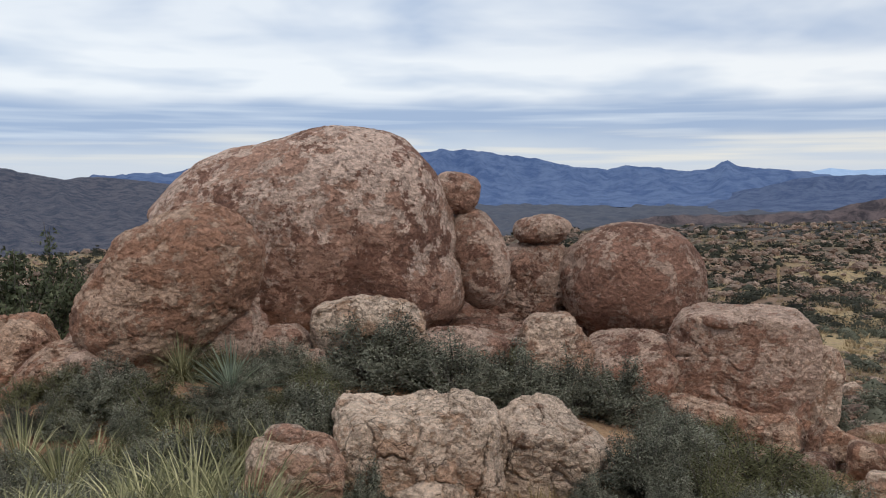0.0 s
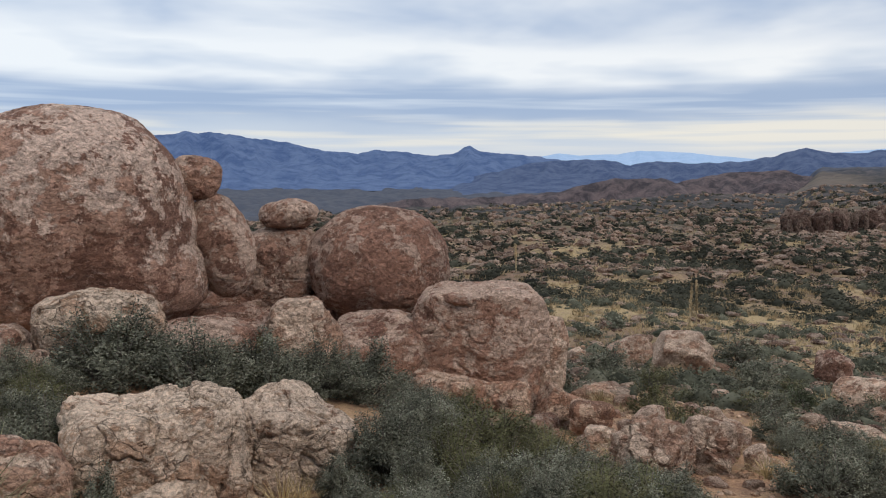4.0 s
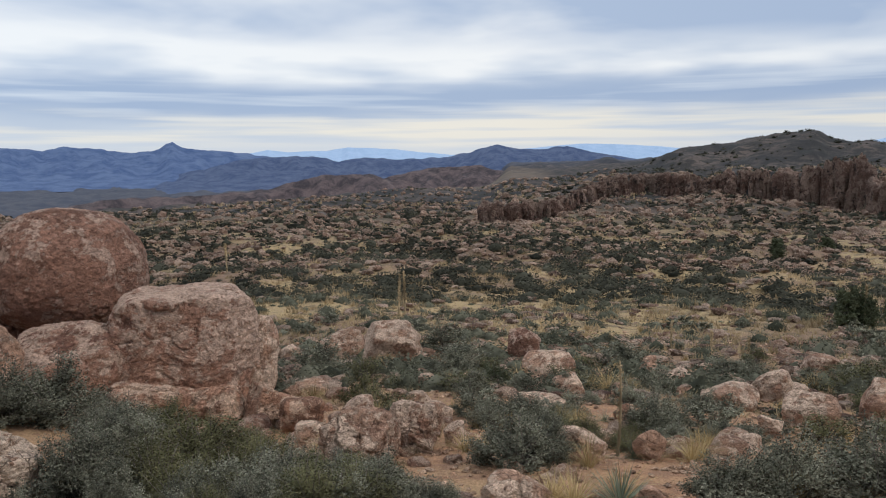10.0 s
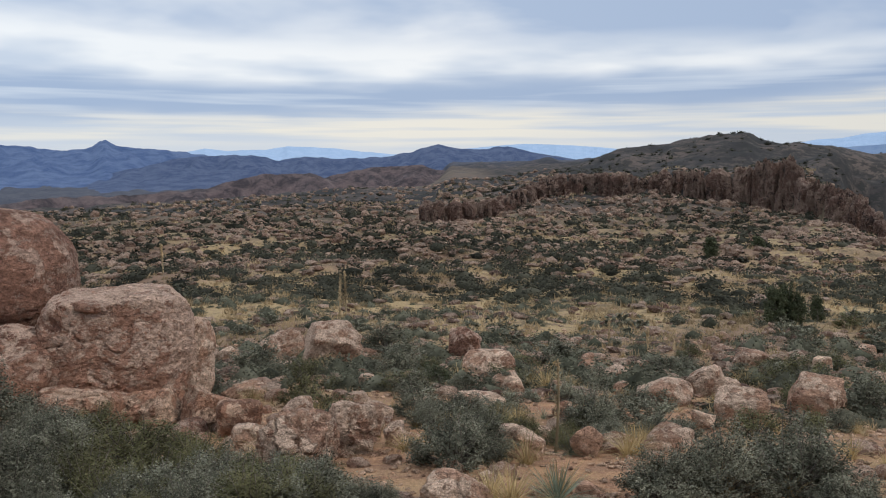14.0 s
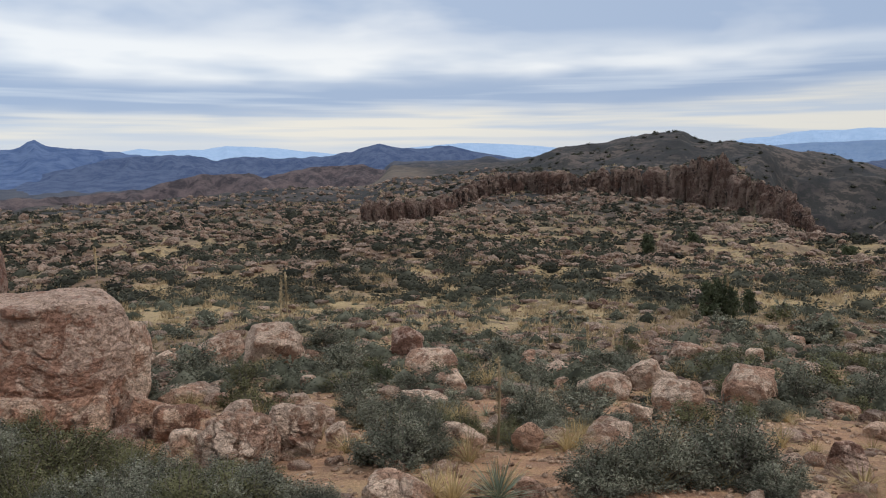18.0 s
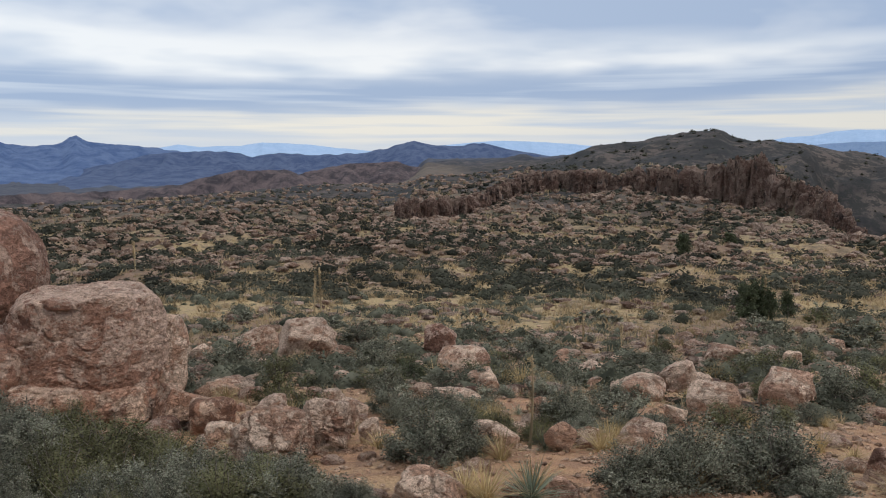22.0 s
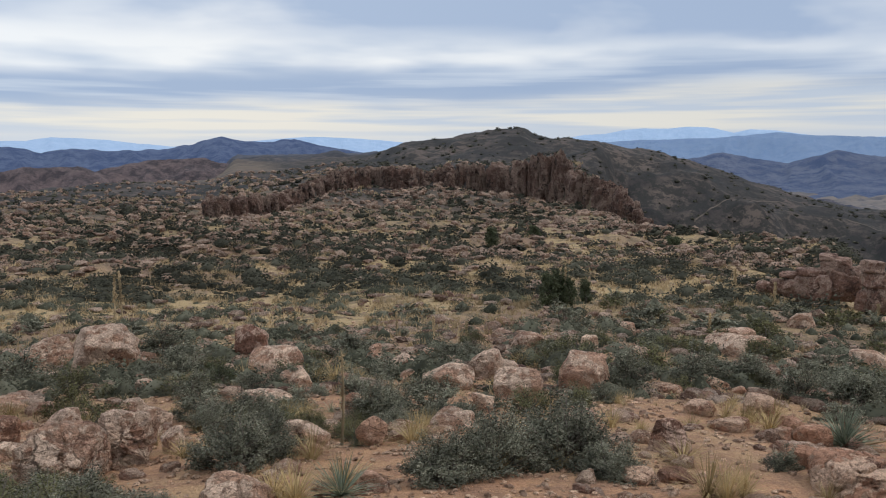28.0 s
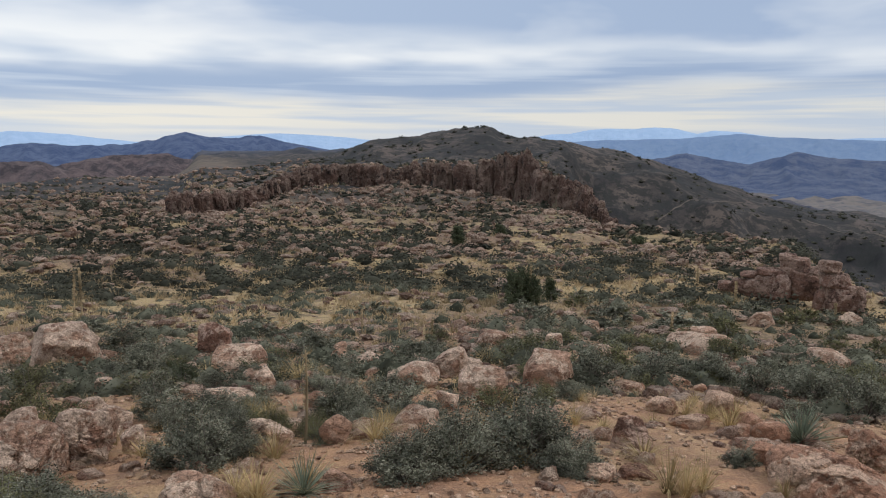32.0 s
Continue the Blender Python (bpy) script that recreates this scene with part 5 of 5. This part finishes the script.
def strew_small_plants():
    rng = random.Random(33)
    for k in range(30):
        az, r = rng.uniform(-71, -47), rng.uniform(4.9, 8.2)
        w = rng.uniform(0.35, 0.62)
        shrub(az, r, w, w * rng.uniform(0.55, 0.8), rng.choice(("grey", "grey", "olive")))
    for k in range(22):
        az, r = rng.uniform(-71, -50), rng.uniform(4.7, 7.2)
        w = rng.uniform(0.35, 0.6)
        clump(az, r, w, w * rng.uniform(0.6, 0.85), "sotol")
    for k in range(22):
        az, r = rng.uniform(-69, -49), rng.uniform(6.8, 8.5)
        shrub(az, r, rng.uniform(0.4, 0.65), rng.uniform(0.24, 0.36), rng.choice(("grey", "olive")))
    for k in range(9):
        shrub(rng.uniform(-31, -24), rng.uniform(6.6, 8.4), rng.uniform(0.4, 0.6), rng.uniform(0.25, 0.4), "grey")
    for k in range(16):
        shrub(rng.uniform(-1, 12), rng.uniform(7.6, 10.0), rng.uniform(0.3, 0.5), rng.uniform(0.18, 0.28), rng.choice(("grey", "olive")))
        clump(rng.uniform(-6, 24), rng.uniform(5.6, 10.0), rng.uniform(0.25, 0.4), rng.uniform(0.18, 0.3))
    for k in range(16):
        az, r = rng.uniform(-71, -58), rng.uniform(4.6, 6.4)
        shrub(az, r, rng.uniform(0.4, 0.6), rng.uniform(0.26, 0.36), "grey")
    for k in range(26):
        shrub(rng.uniform(-28, -8), rng.uniform(4.7, 6.2), rng.uniform(0.35, 0.6), rng.uniform(0.25, 0.38), rng.choice(("grey", "olive")))
    for k in range(105):
        az, r = rng.uniform(-24, 46), 8.5 * (34 / 8.5) ** rng.random()
        if 28 < az and r < 11.5:
            continue
        w = rng.uniform(0.3, 0.8) * (0.7 + r / 50)
        shrub(az, r, w, w * rng.uniform(0.45, 0.7), rng.choice(("grey", "grey", "grey", "olive")))
    for k in range(66):
        az, r = rng.uniform(20, 46), 13.5 * (38 / 13.5) ** rng.random()
        w = rng.uniform(0.5, 1.1)
        shrub(az, r, w, w * rng.uniform(0.45, 0.7), rng.choice(("grey", "olive")))
    for k in range(90):
        az, r = rng.uniform(-24, 46), 6.5 * (30 / 6.5) ** rng.random()
        if az < -14 and r < 8:
            continue
        w = rng.uniform(0.2, 0.45)
        clump(az, r, w, w * rng.uniform(0.5, 0.9))


strew_small_plants()


def scattered(n, seed, r0, r1, az0=-78.0, az1=52.0, power=1.0):
    rng = np.random.default_rng(seed)
    az = rng.uniform(az0, az1, n)
    r = r0 * (r1 / r0) ** (rng.uniform(0, 1, n) ** power)
    x, y = r * np.sin(np.radians(az)), r * np.cos(np.radians(az))
    return x, y, r, az, rng


def on_slope(x, y, r, az):
    edge = np.interp(az, EDGE_AZ, EDGE_R) * 1.1
    pile = np.hypot(x + 8.5, y - 8.0) < 5.5
    hill = (az > 22) & (r > 245) & (r < 440)
    return ((r < edge) | hill) & ~pile


def joined(name, label, category, shapes, x, y, z, scale, turn, mat, rng, smooth_shade=False):
    """Many small copies as one mesh."""
    pick = rng.integers(0, len(shapes), len(x))
    vs, fs, base = [], [], 0
    for k, (v, f) in enumerate(shapes):
        q = np.nonzero(pick == k)[0]
        if not len(q):
            continue
        c, s = np.cos(turn[q]), np.sin(turn[q])
        vv = v[None] * scale[q][:, None, :]
        out = np.stack([vv[..., 0] * c[:, None] - vv[..., 1] * s[:, None], vv[..., 0] * s[:, None] + vv[..., 1] * c[:, None], vv[..., 2]], -1)
        out += np.stack([x[q], y[q], z[q]], 1)[:, None, :]
        vs.append(out.reshape(-1, 3))
        fs.append((f[None] + (np.arange(len(q)) * len(v))[:, None, None] + base).reshape(-1, f.shape[1]))
        base += len(q) * len(v)
    return tagged(shown(name, np.concatenate(vs), np.concatenate(fs), mat, smooth_shade=smooth_shade), label, category, kind="stuff")


def tiny_rock(level, seed):
    v, f = rock_shape((0.5, 0.45, 0.5), power=6.0, level=level, seed=seed, rough=1.6, flakes=0.4, cuts=facets((0.5, 0.45, 0.5), seed, 9, 0.80))
    lean = np.array(pose(0, 0, 0, seed * 37 % 36 - 18, seed * 53 % 36 - 18).to_3x3())
    return v @ lean.T, f


def far_bush(seed, n, size, level):
    """A low clump: a rough dense heart with loose leaves standing off it."""
    rng = np.random.default_rng(seed)
    d, f = sphere_mesh(level)
    heart = d * (0.32 * (1 + 0.34 * fbm(d * 2.1 + seed, 3, seed)))[:, None]
    heart[:, 2] = np.maximum(heart[:, 2] * 1.35, -0.12)
    w = rng.normal(size=(n, 3))
    w /= np.linalg.norm(w, axis=1)[:, None]
    w[:, 2] = np.abs(w[:, 2])
    spot = w * 0.5 * rng.uniform(0.62, 1.06, (n, 1))
    spot[:, 2] = spot[:, 2] * 1.3 - 0.03
    v, q = leaf_cloud(spot, size, size * 0.6, rng)
    return np.concatenate([heart, v]), np.concatenate([f, q + len(heart)])


def straw_tuft(seed, n):
    """Thin upright straws, each one triangle."""
    rng = np.random.default_rng(seed)
    foot = np.stack([rng.normal(0, 0.35, n), rng.normal(0, 0.35, n), 0 * np.arange(n)], 1)
    tip = foot + np.stack([rng.normal(0, 0.3, n), rng.normal(0, 0.3, n), rng.uniform(0.45, 1.0, n)], 1)
    side = rng.normal(size=(n, 3)) * (0.05, 0.05, 0)
    return np.stack([foot - side, foot + side, tip], 1).reshape(-1, 3), np.arange(3 * n).reshape(n, 3)


def draped(x, y):
    """The height of the ground's own facets."""
    r, az = np.hypot(x, y), np.degrees(np.arctan2(x, y))
    i, j = np.searchsorted(AZ_COLS, az) - 1, np.searchsorted(R_ROWS, r) - 1
    u, v = (az - AZ_COLS[i]) / (AZ_COLS[i + 1] - AZ_COLS[i]), (r - R_ROWS[j]) / (R_ROWS[j + 1] - R_ROWS[j])
    z = 0
    for a, b in itertools.product((0, 1), repeat=2):
        t, q = np.radians(AZ_COLS[i + a]), R_ROWS[j + b]
        z = z + ground_z(q * np.sin(t), q * np.cos(t)) * (u if a else 1 - u) * (v if b else 1 - v)
    return z


def build_field():
    # fragments and pebbles near the path
    x, y, r, az, rng = scattered(14000, 50, 3.2, 26, -76, 50)
    w = rng.uniform(0.015, 0.075, len(x)) * (0.6 + r / 12)
    joined("pebbles", "orange and pink rock fragments on the dirt", "pebbles", [tiny_rock(1, 510 + k) for k in range(8)], x, y, ground_z(x, y) + 0.1 * w, np.stack([w, w * 0.8, w * 0.55], 1), rng.uniform(0, 6.3, len(x)), PEBBLE, rng)
    # slabs and blocks over the whole hillside
    x, y, r, az, rng = scattered(17000, 51, 12, 85)
    ok = on_slope(x, y, r, az) & (fbm(flat(x, y, 0.09), 3, 71) > rng.uniform(-1.2, 0.6, len(x))) & (rng.uniform(0, 1, len(x)) < np.interp(r, [15, 25, 55, 75], [0.75, 0.38, 0.45, 1.0]))
    x, y, r, az = x[ok], y[ok], r[ok], az[ok]
    w = rng.uniform(0.2, 1.0, len(x)) ** 2.2 * (0.22 + r / 48)
    flatness = rng.uniform(0.16, 0.5, len(x))
    turn = rng.uniform(0, 6.3, len(x))
    for near, name, level in ((r < 30, "hillside_rocks", 2), (r >= 30, "slope_rocks", 1)):
        joined(name, "broken red rock slabs covering the hillside", "rocks", [tiny_rock(level, 520 + k) for k in range(12)], x[near], y[near], ground_z(x[near], y[near]) + 0.12 * w[near], np.stack([w, w * 0.75, w * flatness], 1)[near], turn[near], ROCK_FAR, rng)
    x, y, r, az, rng = scattered(36000, 57, 62, 480)
    ok = on_slope(x, y, r, az) & ((r < 290) | (az < 8)) & (fbm(flat(x, y, 0.05), 3, 72) > rng.uniform(-1.2, 0.4, len(x)))
    x, y, r, az = x[ok], y[ok], r[ok], az[ok]
    w = rng.uniform(0.25, 1.0, len(x)) ** 2.6 * (0.6 + r / 78).clip(0, 3.6)
    joined("far_rocks", "reddish rock slabs strewn over the distant slope", "rocks", [tiny_rock(1, 560 + k) for k in range(14)], x, y, draped(x, y) + 0.10 * w, np.stack([w, w * 0.75, w * rng.uniform(0.2, 0.85, len(x))], 1), rng.uniform(0, 6.3, len(x)), ROCK_FAR, rng)
    # scrub
    x, y, r, az, rng = scattered(4300, 52, 12, 42)
    ok = on_slope(x, y, r, az) & (fbm(flat(x, y, 0.10), 3, 77) > rng.uniform(-1.3, 0.45, len(x)))
    x, y, r = x[ok], y[ok], r[ok]
    w = (0.32 + 1.1 * rng.uniform(0, 1, len(x)) ** 2.4) * (0.7 + r / 130)
    joined("scrub", "grey-green scrub dotting the near slope", "scrub", [far_bush(530 + k, 230, 0.070, 1) for k in range(7)], x, y, ground_z(x, y) - 0.03, np.stack([w, w, w * rng.uniform(0.4, 0.75, len(x))], 1), rng.uniform(0, 6.3, len(x)), LEAF_MID, rng, True)
    x, y, r, az, rng = scattered(5200, 60, 40, 90)
    ok = on_slope(x, y, r, az) & (fbm(flat(x, y, 0.10), 3, 77) > rng.uniform(-1.2, 0.45, len(x)))
    x, y, r = x[ok], y[ok], r[ok]
    w = (0.4 + 1.7 * rng.uniform(0, 1, len(x)) ** 2.4) * (0.7 + r / 130)
    joined("mid_scrub", "grey-green scrub in thickets on the slope", "scrub", [far_bush(570 + k, 110, 0.11, 1) for k in range(7)], x, y, ground_z(x, y) - 0.03, np.stack([w, w, w * rng.uniform(0.4, 0.75, len(x))], 1), rng.uniform(0, 6.3, len(x)), LEAF_FAR, rng, True)
    x, y, r, az, rng = scattered(30000, 53, 84, 480)
    ok = on_slope(x, y, r, az) & (fbm(flat(x, y, 0.06), 3, 79) > rng.uniform(-1.1, 0.6, len(x)))
    x, y, r = x[ok], y[ok], r[ok]
    keep = (r < 250) | (rng.uniform(0, 1, len(x)) < 0.8)
    x, y, r = x[keep], y[keep], r[keep]
    w = (0.4 + 1.6 * rng.uniform(0, 1, len(x)) ** 2.4) * (0.7 + r / 160).clip(0, 1.9)
    joined("far_scrub", "dark scrub on the distant slope", "scrub", [far_bush(540 + k, 22, 0.24, 1) for k in range(8)], x, y, draped(x, y) - 0.05, np.stack([w, w, w * rng.uniform(0.4, 0.75, len(x))], 1), rng.uniform(0, 6.3, len(x)), LEAF_FAR, rng, True)
    # dead grass
    x, y, r, az, rng = scattered(7500, 54, 11, 170)
    ok = on_slope(x, y, r, az) & (fbm(flat(x, y, 0.08), 3, 83) > rng.uniform(-1.0, 0.5, len(x)))
    x, y, r = x[ok], y[ok], r[ok]
    w = rng.uniform(0.2, 0.45, len(x)) * (0.6 + r / 120)
    joined("dead_grass", "straw-yellow dead grass between the shrubs", "grass", [blades(550 + k, 13, 0.8, 0.02, 1.15) for k in range(5)], x, y, ground_z(x, y) - 0.02, np.stack([w, w, w * 0.8], 1), rng.uniform(0, 6.3, len(x)), STRAW_FAR, rng)
    x, y, r, az, rng = scattered(30000, 58, 18, 330, power=1.0)
    ok = on_slope(x, y, r, az) & (fbm(flat(x, y, 0.045), 3, 85) > rng.uniform(-0.5, 0.35, len(x))) & (rng.uniform(0, 1, len(x)) < np.interp(r, [18, 45, 120, 330], [0.05, 1.0, 0.8, 0.5]))
    x, y, r = x[ok], y[ok], r[ok]
    w = rng.uniform(0.25, 0.55, len(x)) * (0.5 + r / 110)
    joined("far_grass", "straw-yellow dead grass in drifts on the slope", "grass", [straw_tuft(610 + k, 15) for k in range(6)], x, y, ground_z(x, y) - 0.02, np.stack([w, w, w * 0.8], 1), rng.uniform(0, 6.3, len(x)), STRAW_FAR, rng)
    # fallen blocks below the cliff
    rng = np.random.default_rng(59)
    az = rng.uniform(0, 30, 2600)
    r = np.interp(az, CLIFF_AZ, CLIFF_R) - 7 - 62 * rng.uniform(0, 1, 2600) ** 1.6
    x, y = r * np.sin(np.radians(az)), r * np.cos(np.radians(az))
    ok = fbm(flat(x, y, 0.05), 3, 87) > rng.uniform(-0.4, 0.7, len(x))
    x, y = x[ok], y[ok]
    w = 0.5 + 2.2 * rng.uniform(0, 1, len(x)) ** 3
    joined("fallen_blocks", "pinkish blocks fallen from the cliff", "rocks", [tiny_rock(1, 590 + k) for k in range(12)], x, y, ground_z(x, y) + 0.1 * w, np.stack([w, w * 0.8, w * rng.uniform(0.35, 0.9, len(x))], 1), rng.uniform(0, 6.3, len(x)), ROCK_FAR, rng)


build_field()


# ---- tracks in the valley ----
DUST = material("pale track dust")[0]


def track_dust():
    t, b = DUST.node_tree, DUST.node_tree.nodes["Principled BSDF"]
    p = place(t, False)
    t.links.new(mix(t, ramp(t, noise_tex(t, p, 0.3, 6, 0.7), [(0.4, 0.0), (0.6, 1.0)]), (0.085, 0.07, 0.058), (0.125, 0.10, 0.08)), b.inputs["Base Color"])


track_dust()


def dirt_track(name, points, width):
    """A graded track that follows the land through (bearing, distance)."""
    s = np.linspace(0, len(points) - 1, 160)
    az = np.interp(s, range(len(points)), [p[0] for p in points])
    r = np.interp(s, range(len(points)), [p[1] for p in points])
    rows = []
    for side in (-0.5, 0.5):
        x, y = (r + side * width) * np.sin(np.radians(az)), (r + side * width) * np.cos(np.radians(az))
        rows.append(np.stack([x, y, draped(x, y) + 0.15], 1))
    v = np.stack(rows, 1).reshape(-1, 3)
    k = np.arange(159)[:, None] * 2
    tagged(shown(name, v, k + np.array([0, 2, 3, 1]), DUST), "pale dirt track winding through the valley", "track", kind="structure")


dirt_track("road", [(32.3, 338), (33.6, 352), (35.0, 366), (36.6, 382), (37.8, 388)], 1.2)
dirt_track("road_east", [(41.6, 384), (42.6, 380), (43.9, 374), (45.0, 369), (47.0, 362)], 1.5)
